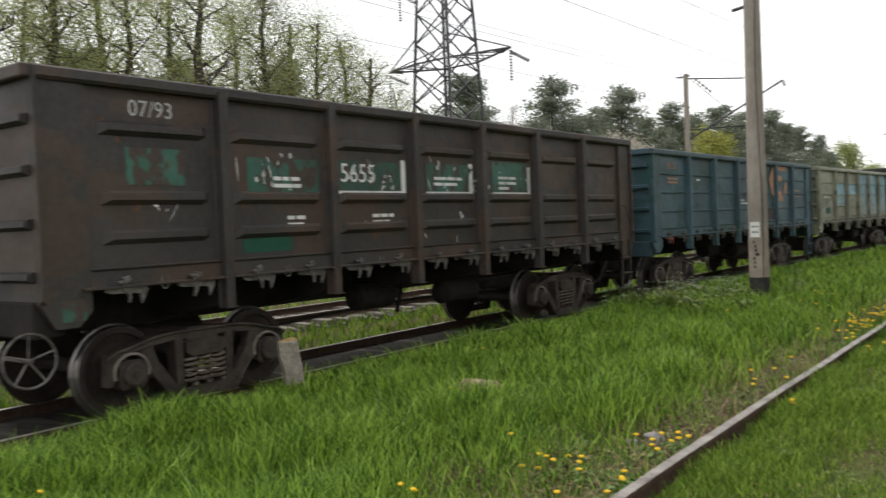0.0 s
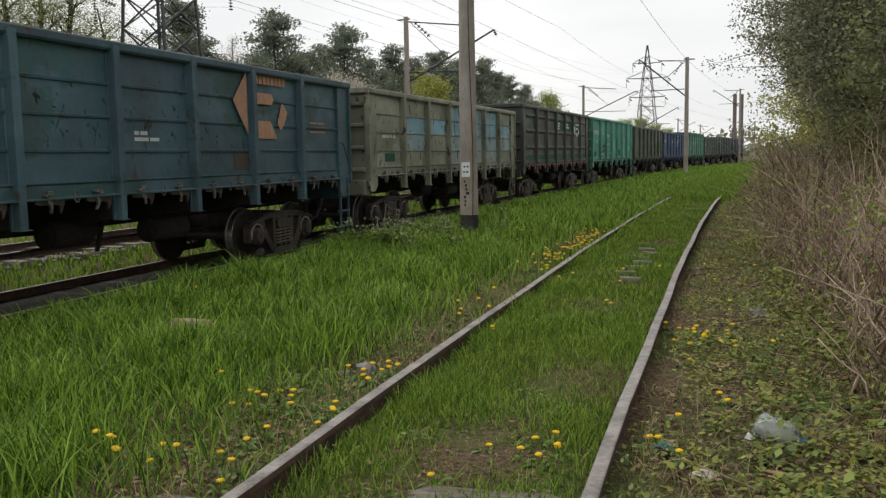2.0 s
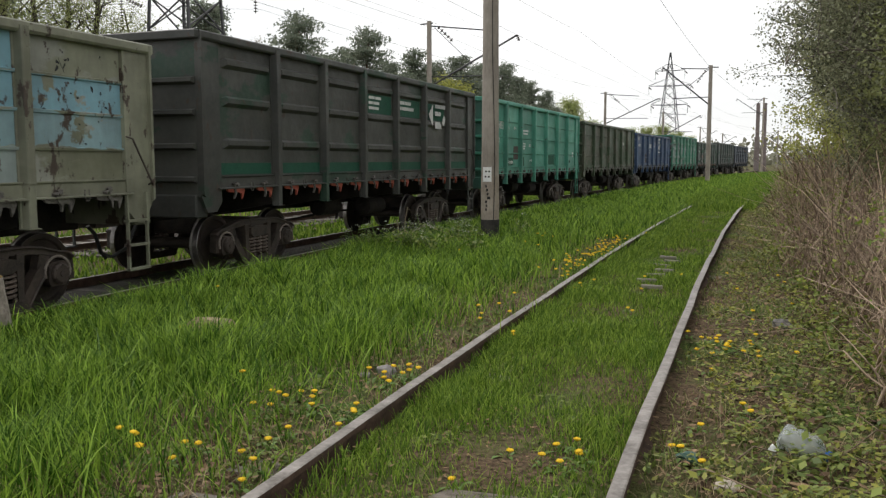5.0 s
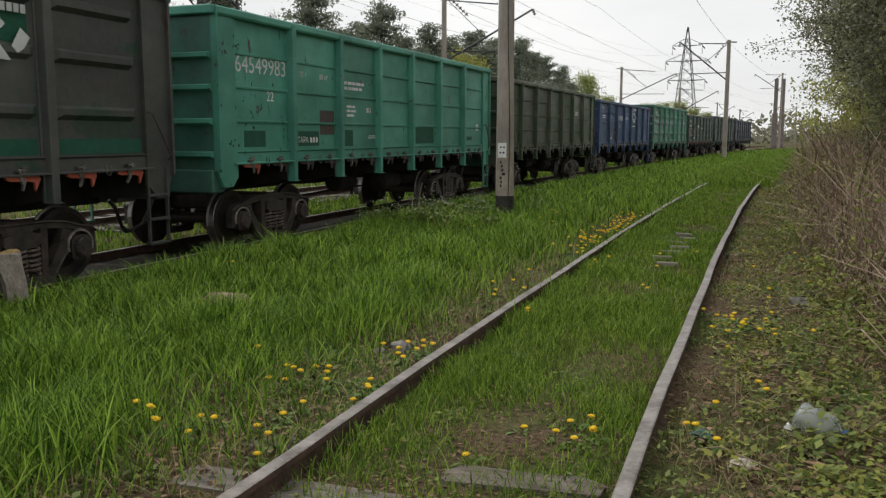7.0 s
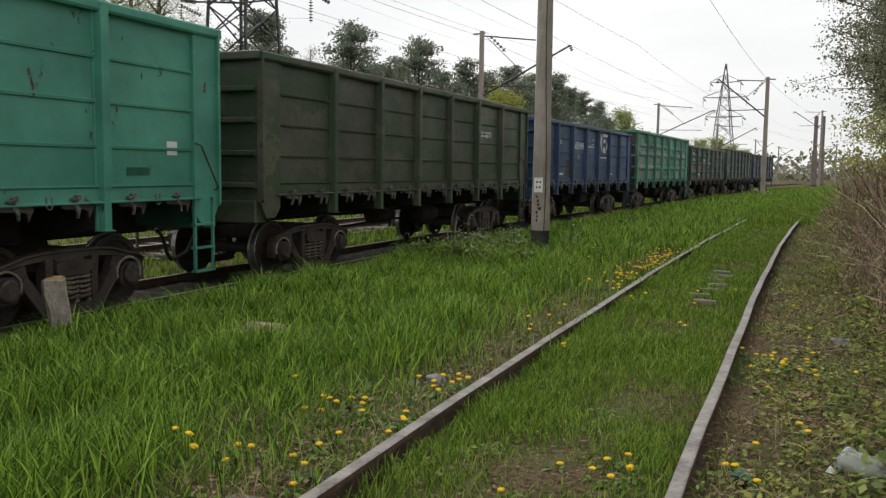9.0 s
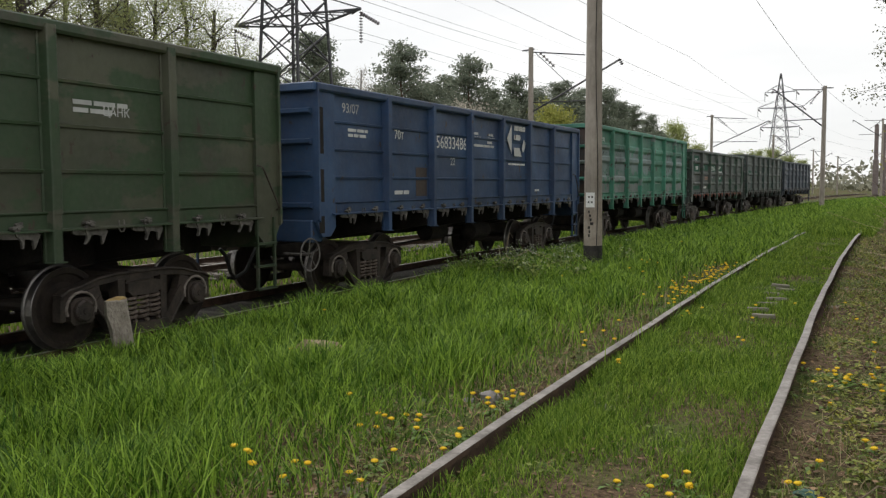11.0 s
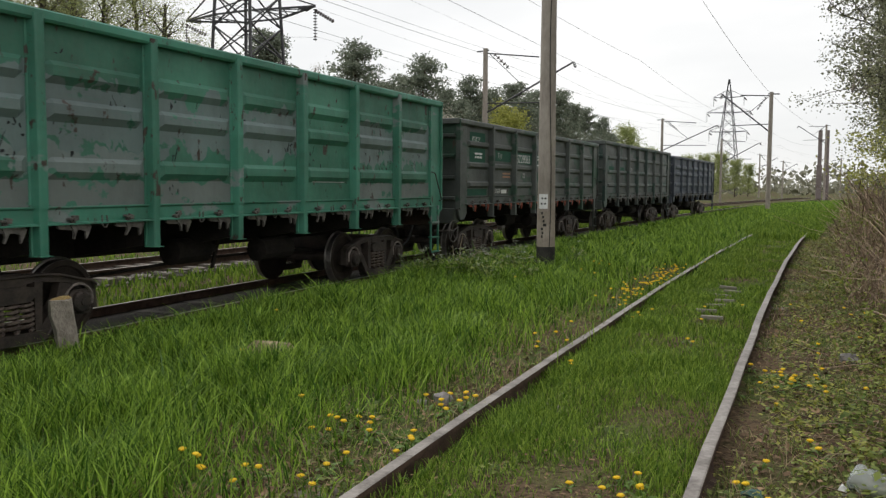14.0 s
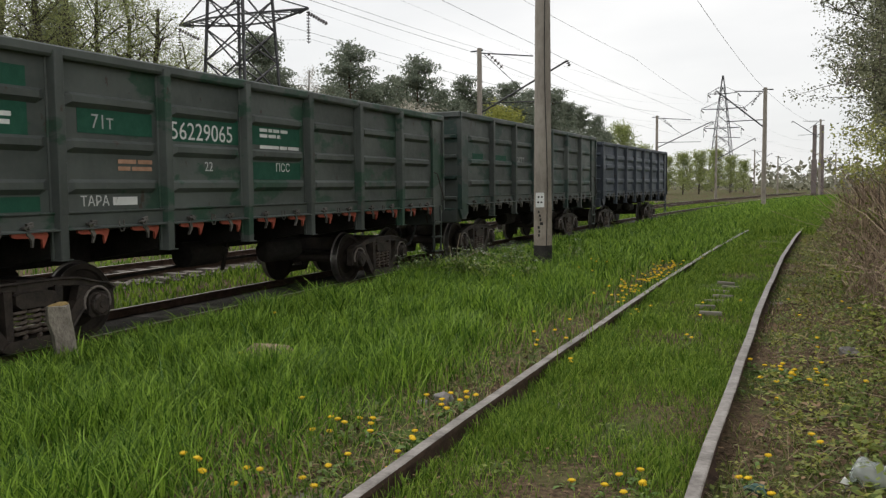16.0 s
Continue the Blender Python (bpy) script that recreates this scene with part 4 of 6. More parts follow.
sign(w, "notice", WHITE, 5.42, 5.62, 1.98, 2.16, 1.43)

w = make_wagon(5, OLIVE, "flat", "dull olive green open goods wagon", 3.58)
bars(w, WHITE, 2.9, 2.75, [[0.25, 0.3, 0.15], [0.2, 0.3]], 0.05)
mark(w, "owner_mark", "ЦАНК", 3.3, 2.65, 0.10)

w = make_wagon(6, BLUE, "flat", "navy blue open goods wagon with a white emblem", 3.45, handwheel=True)
# flat dark patches paint the shaded depth of the open corner slots
for z0, z1 in ((1.12, 1.39), (1.61, 2.12), (2.36, 3.08)):
    sign(w, "corner_slot", UNDER, -6.36, -6.22, z0, z1, 1.479)
mark(w, "date_mark", "93/07", -5.62, 3.05, 0.16)
bars(w, WHITE, -5.45, 2.75, [[0.25, 0.2, 0.1], [0.15, 0.14, 0.2]], 0.05)
mark(w, "load_mark", "70т", -3.95, 2.70, 0.17)
sign(w, "brown_patch", BROWNPATCH, -3.15, -2.72, 1.66, 2.20)
mark(w, "running_number", "56833486", -2.32, 2.60, 0.25)
mark(w, "region_number", "22", -1.70, 2.27, 0.16)
bars(w, WHITE, -0.55, 2.95, [[0.22], [0.1, 0.1, 0.12], [], [0.5, 0.3, 0.2]], 0.05)
bars(w, WHITE, 0.15, 2.95, [[0.14, 0.14], [0.2, 0.18], [0.26]], 0.05)
emblem(w, WHITE, 1.75, 2.93, 0.88, 0.62)
bars(w, WHITE, 1.35, 2.42, [[0.3], [0.2, 0.5, 0.3]], 0.04)
bars(w, WHITE, 3.1, 1.70, [[0.3]], 0.05)
bars(w, WHITE, -3.95, 1.70, [[0.3, 0.2]], 0.07)

w = make_wagon(7, GREENWORN, "bump", "worn green open goods wagon with bare grey patches", 3.70, sheet=GREENSHEET, end_coat=BROWN)
bars(w, WHITE, 1.2, 1.90, [[0.5, 0.3, 0.2]], 0.06, x=1.43)
drips(w, TAR, 5, (0, 1, 2, 3, 4, 5, 6), (1.8, 3.3), 12, 1.426)
mark(w, "date_mark", "УЗ UZ", -5.4, 3.22, 0.12, WHITE, 1.427)

w = make_wagon(8, SOOT, "rib", "grey-green open goods wagon with white running number", 3.42, "all", handwheel=True)
sign(w, "green_field", DARKPATCH, -5.62, -4.62, 2.28, 3.16, 1.4236)
sign(w, "green_field", DARKPATCH, -5.75, -4.5, 1.62, 1.78, 1.4236)
mark(w, "date_mark", "УЗ/UZ", -5.5, 2.92, 0.13, WHITE, 1.4265)
bars(w, WHITE, -5.3, 2.62, [[0.25, 0.2], [0.1, 0.14, 0.16]], 0.05, x=1.4265)
sign(w, "green_field", DARKPATCH, -3.95, -2.75, 2.50, 2.78)
mark(w, "load_mark", "71т", -3.75, 2.56, 0.17, WHITE, 1.4265)
bars(w, SALMON, -3.35, 2.16, [[0.3, 0.25], [0.2, 0.34]], 0.05)
sign(w, "green_field", DARKPATCH, -2.5, -0.98, 2.47, 2.82)
mark(w, "running_number", "56229065", -2.42, 2.50, 0.235, WHITE, 1.4265)
mark(w, "region_number", "22", -1.75, 2.09, 0.13)
sign(w, "green_field", DARKPATCH, -0.65, 0.65, 2.50, 2.82)
sign(w, "green_field", DARKPATCH, -0.65, 0.65, 1.98, 2.24)
bars(w, WHITE, -0.45, 2.70, [[0.2, 0.1, 0.16, 0.2], [0.2, 0.2, 0.1], [], [0.5, 0.2, 0.3]], 0.05)
mark(w, "rail_mark", "ПСС", -0.05, 2.10, 0.13)
mark(w, "tare_mark", "ТАРА", -3.95, 1.66, 0.12)
bars(w, WHITE, -3.45, 1.66, [[0.4]], 0.10)

w = make_wagon(9, SOOT2, "rib", "dark grey-green open goods wagon", 3.60)
sign(w, "green_field", DARKPATCH, -5.5, -4.8, 2.4, 2.65)
sign(w, "green_field", DARKPATCH, -3.9, -3.1, 2.4, 2.65)
mark(w, "running_number", "5622", -2.3, 2.40, 0.26)
w = make_wagon(10, NIGHT, "bump", "dark blue-grey open goods wagon, the last of the train", 3.49)


def motions():
    """The train rolls past; its wheels turn with it."""
    for wagon, index in WAGONS:
        walk(wagon, [(t / 2, wagon_pose(run_at(t / 2) + 13.92 * index + SHIFT[index])) for t in range(33)])
    for axle in WHEELSETS:
        y = axle.location.y
        walk(axle, [(t / 10, pose(0, y, 0.478, math.degrees((run_at(0) - run_at(t / 10)) / 0.478))) for t in range(161)])


# ---------------------------------------------------------------- grass and weeds
def mesh_from(name, verts, faces, material):
    """A mesh from arrays; faces are rows of three or four indices."""
    me = bpy.data.meshes.new(name)
    n, k = faces.shape
    me.vertices.add(len(verts))
    me.vertices.foreach_set("co", np.ascontiguousarray(verts, dtype=np.float32).ravel())
    me.loops.add(n * k)
    me.loops.foreach_set("vertex_index", np.ascontiguousarray(faces, dtype=np.int32).ravel())
    me.polygons.add(n)
    me.polygons.foreach_set("loop_start", np.arange(0, n * k, k, dtype=np.int32))
    me.update(calc_edges=True)
    me.materials.append(material)
    return me


def blades(rng, x, y, z, height, width, lean, simple=False):
    """Bent, tapering blades, of five triangles each, or of three far off."""
    n = len(x)
    a = rng.uniform(0, math.tau, n)
    side = np.stack([np.cos(a), np.sin(a), 0 * a], -1)
    b = a + math.pi / 2 + rng.normal(0, 0.4, n)
    fall = np.stack([np.cos(b), np.sin(b), 0 * b], -1) * (height * lean * rng.uniform(0.2, 1.3, n))[:, None]
    base = np.stack([x, y, z], -1)
    up = np.zeros((n, 3))
    up[:, 2] = height
    rows = []
    for f, g, w in (((0, 0, 0.8), (0.6, 0.35, 1.0)) if simple else ((0, 0, 0.8), (0.45, 0.22, 1.0), (0.8, 0.62, 0.7))):
        c = base + up * (f - 0.12 * g * g) + fall * g
        rows += [c - side * (width * w / 2)[:, None], c + side * (width * w / 2)[:, None]]
    rows.append(base + up * 0.93 + fall)
    v = np.stack(rows, 1).reshape(-1, 3)
    tri = np.array([(0, 1, 3), (0, 3, 2), (2, 3, 4)] if simple else [(0, 1, 3), (0, 3, 2), (2, 3, 5), (2, 5, 4), (4, 5, 6)])
    f = (np.arange(n) * len(rows))[:, None, None] + tri[None]
    return v, f.reshape(-1, 3)


GRASS = leafy("young_grass", (0.025, 0.080, 0.006), (0.335, 0.50, 0.068), 0.5, 0.36, 0.14, 1.4)
SHORT = leafy("short_lush_grass", (0.048, 0.112, 0.010), (0.31, 0.43, 0.065), 0.55, 0.36, 0.12, 1.4)
DRY = leafy("dry_grass", (0.13, 0.09, 0.05), (0.44, 0.35, 0.21), 0.8, 0.2)
WEED = leafy("weed_leaves", (0.065, 0.105, 0.020), (0.26, 0.31, 0.075), 0.5, 0.3)


def over(x, y):
    return x - bend(MAIN, np.clip(y, -60, 150))


def field(name, label, material, x0, x1, y0, y1, per_m2, height, keep, seed, width=0.009, lean=0.55, near=6.0):
    """Blades over a stretch; they thin out and broaden with the distance from the siding's start."""
    rng = np.random.default_rng(seed)
    xs, ys = [], []
    edges = [y0] + [e for e in (8, 14, 24, 40, 70, 110) if y0 < e < y1] + [y1]
    for a, b in zip(edges, edges[1:]):
        thin = min(1.0, (near / max((a + b) / 2, near)) ** 1.05)
        n = int((x1 - x0) * (b - a) * per_m2 * thin)
        xs.append(rng.uniform(x0, x1, n))
        ys.append(rng.uniform(a, b, n))
    off, y = np.concatenate(xs), np.concatenate(ys)
    x = bend(SIDING, np.clip(y, -20, 110)) + off
    clump = 0.5 + 0.5 * np.sin(x * 3.1 + 1.7 * np.sin(y * 1.3)) * np.sin(y * 2.7 + 1.2 * np.sin(x * 2.1))
    mask = keep(x, y, off) * (0.45 + 0.55 * clump) > rng.random(len(x))
    x, y, clump = x[mask], y[mask], clump[mask]
    d = np.hypot(x, y)
    h = height * (0.55 + 0.5 * clump) * rng.uniform(0.5, 1.2, len(x)) * np.where(x < -3, np.clip((over(x, y) - 0.7) / 1.9, 0.30, 1), 1)
    h = h * (1 - 0.6 * np.exp(-((x + 5.75) / 0.55) ** 2 - ((y - 5.35) / 0.6) ** 2))
    w = width * np.maximum(1, (d / near) ** 0.62) * rng.uniform(0.6, 1.3, len(x))
    v, f = [], []
    base = 0
    for sel, simple in ((d < 11, False), (d >= 11, True)):
        vv, ff = blades(rng, x[sel], y[sel], ground_z(x[sel], y[sel]) - 0.02, h[sel], w[sel], lean, simple)
        v.append(vv)
        f.append(ff + base)
        base += len(vv)
    v, f = np.concatenate(v), np.concatenate(f)
    tagged(new(name, mesh_from(name, v, f, material)), label, "grass", kind="stuff")


def verge(x, y, off):
    """Lush away from both tracks, thin on the bare strip beside the siding."""
    w = over(x, y)
    bare = np.clip((-1.15 - off) / 1.1, 0.0, 1)
    patch = np.where((np.hypot(x + 4.43, y - 6.5) < 0.34), 0.12, 1)
    return np.where(w > 0.96, np.maximum(bare, np.where((y > 17) & (off < -0.9), 0.6, 0)), 0) * patch


field("grass_verge", "tall lush green grass between the siding and the train", GRASS, -8.2, -0.84, 0.6, 110, 2100, 0.35, verge, 11, 0.0085, 0.75)
field("grass_blades", "long arching pale blades over the tall grass", GRASS, -8.0, -2.2, 0.6, 40, 100, 0.42, verge, 22, 0.0105, 1.25)
field("grass_tufts", "low grass on the bare strip beside the rail", GRASS, -2.6, -0.82, 0.6, 60, 800, 0.15, lambda x, y, o: 0.55 + 0 * x, 12, 0.007, 0.8)
field("dry_stems", "dry straw among the grass beside the rail", DRY, -3.0, -0.82, 0.6, 40, 520, 0.17, lambda x, y, o: np.clip(1.0 - np.abs(o + 1.5) / 1.3, 0, 1), 13, 0.004, 1.6)
field("grass_siding", "short grass grown over the siding between its rails", SHORT, -0.71, 0.71, 0.6, 105, 4600, 0.125, lambda x, y, o: np.clip(0.35 + (y - 3.4) / 1.5, 0.15, 1) * (1 - 0.4 * np.exp(-((o - 0.12) / 0.2) ** 2)), 14, 0.006, 0.7)
field("grass_siding", "grass that closes over the far rails of the siding", SHORT, -1.15, 1.15, 27.5, 80, 5200, 0.36, lambda x, y, o: np.clip((y - 27) / 3, 0, 1), 18, 0.006, 0.7)
field("grass_siding", "grass leaning against the inner face of the rail", SHORT, -0.73, -0.45, 4.4, 45, 3600, 0.17, lambda x, y, o: np.clip((y - 4.2) / 3.0, 0, 0.95), 23, 0.006, 0.8)
field("grass_bank", "thin yellowish grass on the trodden strip below the thicket", WEED, 0.82, 2.8, 0.6, 60, 1100, 0.10, lambda x, y, o: np.clip(0.5 + (y - 8) / 30, 0.25, 0.9) * np.clip((2.8 - o) / 1.6, 0, 1), 15, 0.006, 0.9)
field("dry_stems", "dry straw on the trodden strip below the thicket", DRY, 0.82, 3.2, 0.6, 40, 620, 0.12, lambda x, y, o: 0.6 + 0 * x, 16, 0.004, 2.0)


field("grass_siding", "grass that leans over the rail of the siding", GRASS, -1.02, -0.62, 7, 60, 1800, 0.27, lambda x, y, o: np.clip((y - 7) / 14, 0, 0.9), 19, 0.006, 0.8)


field("grass_track", "low dark grass between the rails of the main track", GRASS, -9.0, -6.6, 2, 70, 900, 0.27, lambda x, y, o: np.where(np.abs(over(x, y)) < 0.66, 0.9, 0), 20, 0.008, 0.7)


def beyond_grass():
    """Grass between and beyond the running tracks."""
    rng = np.random.default_rng(21)
    n = 36000
    y = rng.uniform(0, 1, n) ** 1.4 * 90 + 1
    off = np.where(rng.random(n) < 0.45, rng.uniform(-4.1, -1.2, n), rng.uniform(-19, -7.0, n))
    x = bend(MAIN, y) + off
    d = np.hypot(x, y)
    v, f = blades(rng, x, y, ground_z(x, y) - 0.02, 0.22 * rng.uniform(0.5, 1.2, n), 0.016 * np.maximum(1, d / 9), 0.5, True)
    tagged(new("grass_beyond", mesh_from("grass_beyond", v, f, SHORT)), "bright green grass between and beyond the running tracks", "grass", kind="stuff")


beyond_grass()


def leaves(rng, centres, count, spread, size, flat=0.0):
    """Small pointed leaves about each centre: a kite of two triangles."""
    n = len(centres) * count
    c = np.repeat(centres, count, 0) + rng.normal(0, 1, (n, 3)) * np.asarray(spread)
    d = rng.normal(0, 1, (n, 3))
    d[:, 2] *= 1 - flat
    d /= np.linalg.norm(d, axis=1)[:, None]
    e = np.cross(d, rng.normal(0, 1, (n, 3)) * (1 - flat) + np.array([0, 0, flat * 3]))
    e /= np.linalg.norm(e, axis=1)[:, None] + 1e-9
    s = size * rng.uniform(0.6, 1.35, n)[:, None]
    v = np.stack([c - d * s * 0.5, c + e * s * 0.3 - d * s * 0.05, c + d * s * 0.5, c - e * s * 0.3 - d * s * 0.05], 1).reshape(-1, 3)
    return v, np.arange(n * 4).reshape(-1, 4)


def ground_leaves(name, label, material, seed, n, x_of, y_range, size, lift, per=1, spread=0.05, category="weeds"):
    rng = np.random.default_rng(seed)
    y = y_range[0] + (y_range[1] - y_range[0]) * rng.random(n) ** 1.5
    x = bend(SIDING, y) + x_of(rng, n)
    c = np.stack([x, y, ground_z(x, y) + rng.uniform(lift[0], lift[1], n)], -1)
    v, f = leaves(rng, c, per, (spread, spread, 0.02), size, 0.7)
    tagged(new(name, mesh_from(name, v, f, material)), label, category, kind="stuff")


LITTER = leafy("dead_leaf_litter", (0.06, 0.038, 0.023), (0.30, 0.20, 0.115), 0.9, 0.05, 0.25, 1.4)
ground_leaves("leaf_litter", "brown dead leaves under the thicket", LITTER, 31, 40000, lambda r, n: 0.85 + r.random(n) ** 0.7 * 3.4, (0.8, 40), 0.055, (0.0, 0.04), category="leaf litter")
ground_leaves("leaf_litter", "brown dead leaves beside the siding rail", LITTER, 32, 9000, lambda r, n: -1.45 + r.normal(0, 0.3, n), (1.5, 22), 0.04, (0.0, 0.03), category="leaf litter")
ground_leaves("leaf_litter", "brown litter on the bare soil between the rails", LITTER, 36, 3500, lambda r, n: r.normal(0.0, 0.4, n).clip(-0.68, 0.68), (1.5, 5.2), 0.03, (0.0, 0.02), category="leaf litter")


def clumps(name, label, seed, n, x_of, y_range, tall, leaf):
    """Weeds that stand in loose clumps, each a dome of small leaves."""
    rng = np.random.default_rng(seed)
    y = y_range[0] + (y_range[1] - y_range[0]) * rng.random(n) ** 1.4
    x = bend(SIDING, y) + x_of(rng, n)
    vs, fs, base = [], [], 0
    for k in range(n):
        r, h = rng.uniform(0.04, 0.13), tall * rng.uniform(0.4, 1.3)
        m = int(rng.uniform(18, 46))
        p = np.stack([rng.normal(0, r, m), rng.normal(0, r, m), np.abs(rng.normal(0.4, 0.3, m)) * h], -1)
        p[:, 2] *= np.clip(1.2 - np.hypot(p[:, 0], p[:, 1]) / (r * 2.2), 0.15, 1)
        v, f = leaves(rng, p + [x[k], y[k], float(ground_z(x[k], y[k]))], 1, (0, 0, 0), leaf * rng.uniform(0.7, 1.4), 0.55)
        vs.append(v)
        fs.append(f + base)
        base += len(v)
    tagged(new(name, mesh_from(name, np.concatenate(vs), np.concatenate(fs), WEED)), label, "weeds", kind="stuff")


clumps("weeds", "clumps of low green weeds below the thicket", 33, 760, lambda r, n: 0.9 + r.random(n) ** 0.8 * 1.7, (1.5, 30), 0.13, 0.034)
WEED_GREEN, WEED = WEED, leafy("yellow_green_weed", (0.18, 0.20, 0.035), (0.36, 0.36, 0.08), 0.5, 0.3)
clumps("weeds", "yellow-green weeds below the thicket", 38, 420, lambda r, n: 0.95 + r.random(n) * 1.6, (3.0, 30), 0.15, 0.038)
WEED = WEED_GREEN
clumps("weeds", "taller green weeds at the thicket's foot", 37, 160, lambda r, n: 1.5 + r.random(n) * 0.9, (3.5, 26), 0.30, 0.045)
clumps("weeds", "low broad weeds on the bare strip beside the rail", 34, 330, lambda r, n: -1.55 + r.normal(0, 0.32, n), (1.5, 20), 0.09, 0.034)
clumps("weeds", "low weeds between the rails", 35, 90, lambda r, n: r.uniform(-0.65, 0.65, n), (2.0, 9), 0.07, 0.03)


# ---------------------------------------------------------------- dandelions
PETAL = leafy("dandelion_yellow", (0.70, 0.42, 0.008), (0.88, 0.60, 0.03), 0.6, 0.15)
STALK = leafy("dandelion_green", (0.06, 0.13, 0.02), (0.12, 0.2, 0.04), 0.5, 0.2)


def make_dandelion(rng, height):
    plant = tagged(new("dandelion"), "yellow dandelion in bloom in the grass", "flower", "dandelions")
    bm = bmesh.new()
    top = Vector((rng.uniform(-0.02, 0.02), rng.uniform(-0.02, 0.02), height))
    tube(bm, [(0, 0, -0.02), top * 0.6 + Vector((0.008, 0, 0)), top], [0.003, 0.0028, 0.0025], 5)
    part("stalk", bm, STALK, plant)
    bm = bmesh.new()
    core = bm.verts.new(top + Vector((0, 0, 0.012)))
    rows = []
    for r, z, n in ((0.009, 0.010, 22), (0.016, 0.007, 22), (0.0195, 0.001, 22)):
        rows.append([bm.verts.new(top + Vector((math.cos(k * math.tau / n) * r * (1 + (0.14 if k % 2 else -0.14)), math.sin(k * math.tau / n) * r * (1 + (0.14 if k % 2 else -0.14)), z + rng.uniform(-0.002, 0.002)))) for k in range(n)])
    for k in range(22):
        bm.faces.new((core, rows[0][k], rows[0][(k + 1) % 22]))
        for a, b in zip(rows, rows[1:]):
            bm.faces.new((a[k], b[k], b[(k + 1) % 22], a[(k + 1) % 22]))
    low = bm.verts.new(top + Vector((0, 0, -0.012)))
    for k in range(22):
        bm.faces.new((low, rows[2][(k + 1) % 22], rows[2][k]))
    part("flower_head", bm, PETAL, plant)
    for k in range(4):
        a = k * 1.57 + rng.uniform(-0.4, 0.4)
        bm = bmesh.new()
        l, wd = rng.uniform(0.06, 0.11), rng.uniform(0.010, 0.016)
        c, s = math.cos(a), math.sin(a)
        prev = None
        for f, z, ww in ((0.0, 0.0, 0.3), (0.35, 0.03, 0.9), (0.55, 0.035, 0.55), (0.7, 0.034, 1.1), (0.85, 0.028, 0.6), (1.0, 0.015, 0.05)):
            pair = [bm.verts.new((c * l * f - s * wd * ww * q, s * l * f + c * wd * ww * q, z)) for q in (-1, 1)]
            if prev:
                bm.faces.new((prev[0], prev[1], pair[1], pair[0]))
            prev = pair
        part("leaf", bm, STALK, plant)
    return plant


def plant_dandelions():
    rng = random.Random(8)
    protos = [make_dandelion(rng, h) for h in (0.06, 0.085, 0.12, 0.19)]
    spots = []

    def patch(n, x, y, sx, sy, tall=0):
        for _ in range(n):
            spots.append((rng.gauss(x, sx), rng.gauss(y, sy), tall))

    for k in range(105):
        y = rng.uniform(10.7, 16.2)
        spots.append((bend(SIDING, y) - 0.85 - abs(rng.gauss(0, 0.19)), y, 2))
    patch(9, -2.24, 5.48, 0.09, 0.16, 1)
    patch(9, -2.62, 4.72, 0.14, 0.13, 1)
    patch(9, -2.25, 4.45, 0.22, 0.30)
    patch(5, -3.02, 3.62, 0.10, 0.10, 2)
    patch(6, -2.5, 3.7, 0.22, 0.25)
    patch(16, -0.10, 7.4, 0.14, 0.22)
    patch(8, 0.0, 6.2, 0.18, 0.8)
    patch(5, -0.76, 4.25, 0.12, 0.14, 0)
    patch(3, -1.0, 3.9, 0.15, 0.15, 0)
    patch(2, -1.79, 7.08, 0.04, 0.05, 1)
    patch(4, -1.75, 10.2, 0.04, 0.14, 1)
    patch(6, -1.0, 9.0, 0.3, 1.6)
    patch(6, -2.28, 8.2, 0.12, 0.9, 1)
    patch(3, -0.22, 4.45, 0.06, 0.2, 0)
    patch(6, -3.9, 6.0, 1.0, 2.0, 3)
    patch(9, -3.2, 16.5, 0.8, 2.0, 3)
    patch(8, 0.3, 10.5, 0.3, 2.0)
    for i, (x, y, tall) in enumerate(spots):
        m = pose(x, y, float(ground_z(x, y)), rng.uniform(-9, 9), rng.uniform(-9, 9), rng.uniform(0, 360))
        p = protos[min(3, tall + (i % 2))]
        if i < 4:
            protos[i].matrix_basis = m
        else:
            copy_thing(p, m)


plant_dandelions()


# ---------------------------------------------------------------- small things by the track
def blob(bm, r, squash, rng, rough=0.25):
    bmesh.ops.create_icosphere(bm, subdivisions=2, radius=r)
    for v in bm.verts:
        v.co = Vector((v.co.x * squash[0], v.co.y * squash[1], v.co.z * squash[2])) * (1 + rng.uniform(-rough, rough) * 0.5)
        v.co += v.co.normalized() * noise.noise(v.co * (1.5 / r)) * r * rough


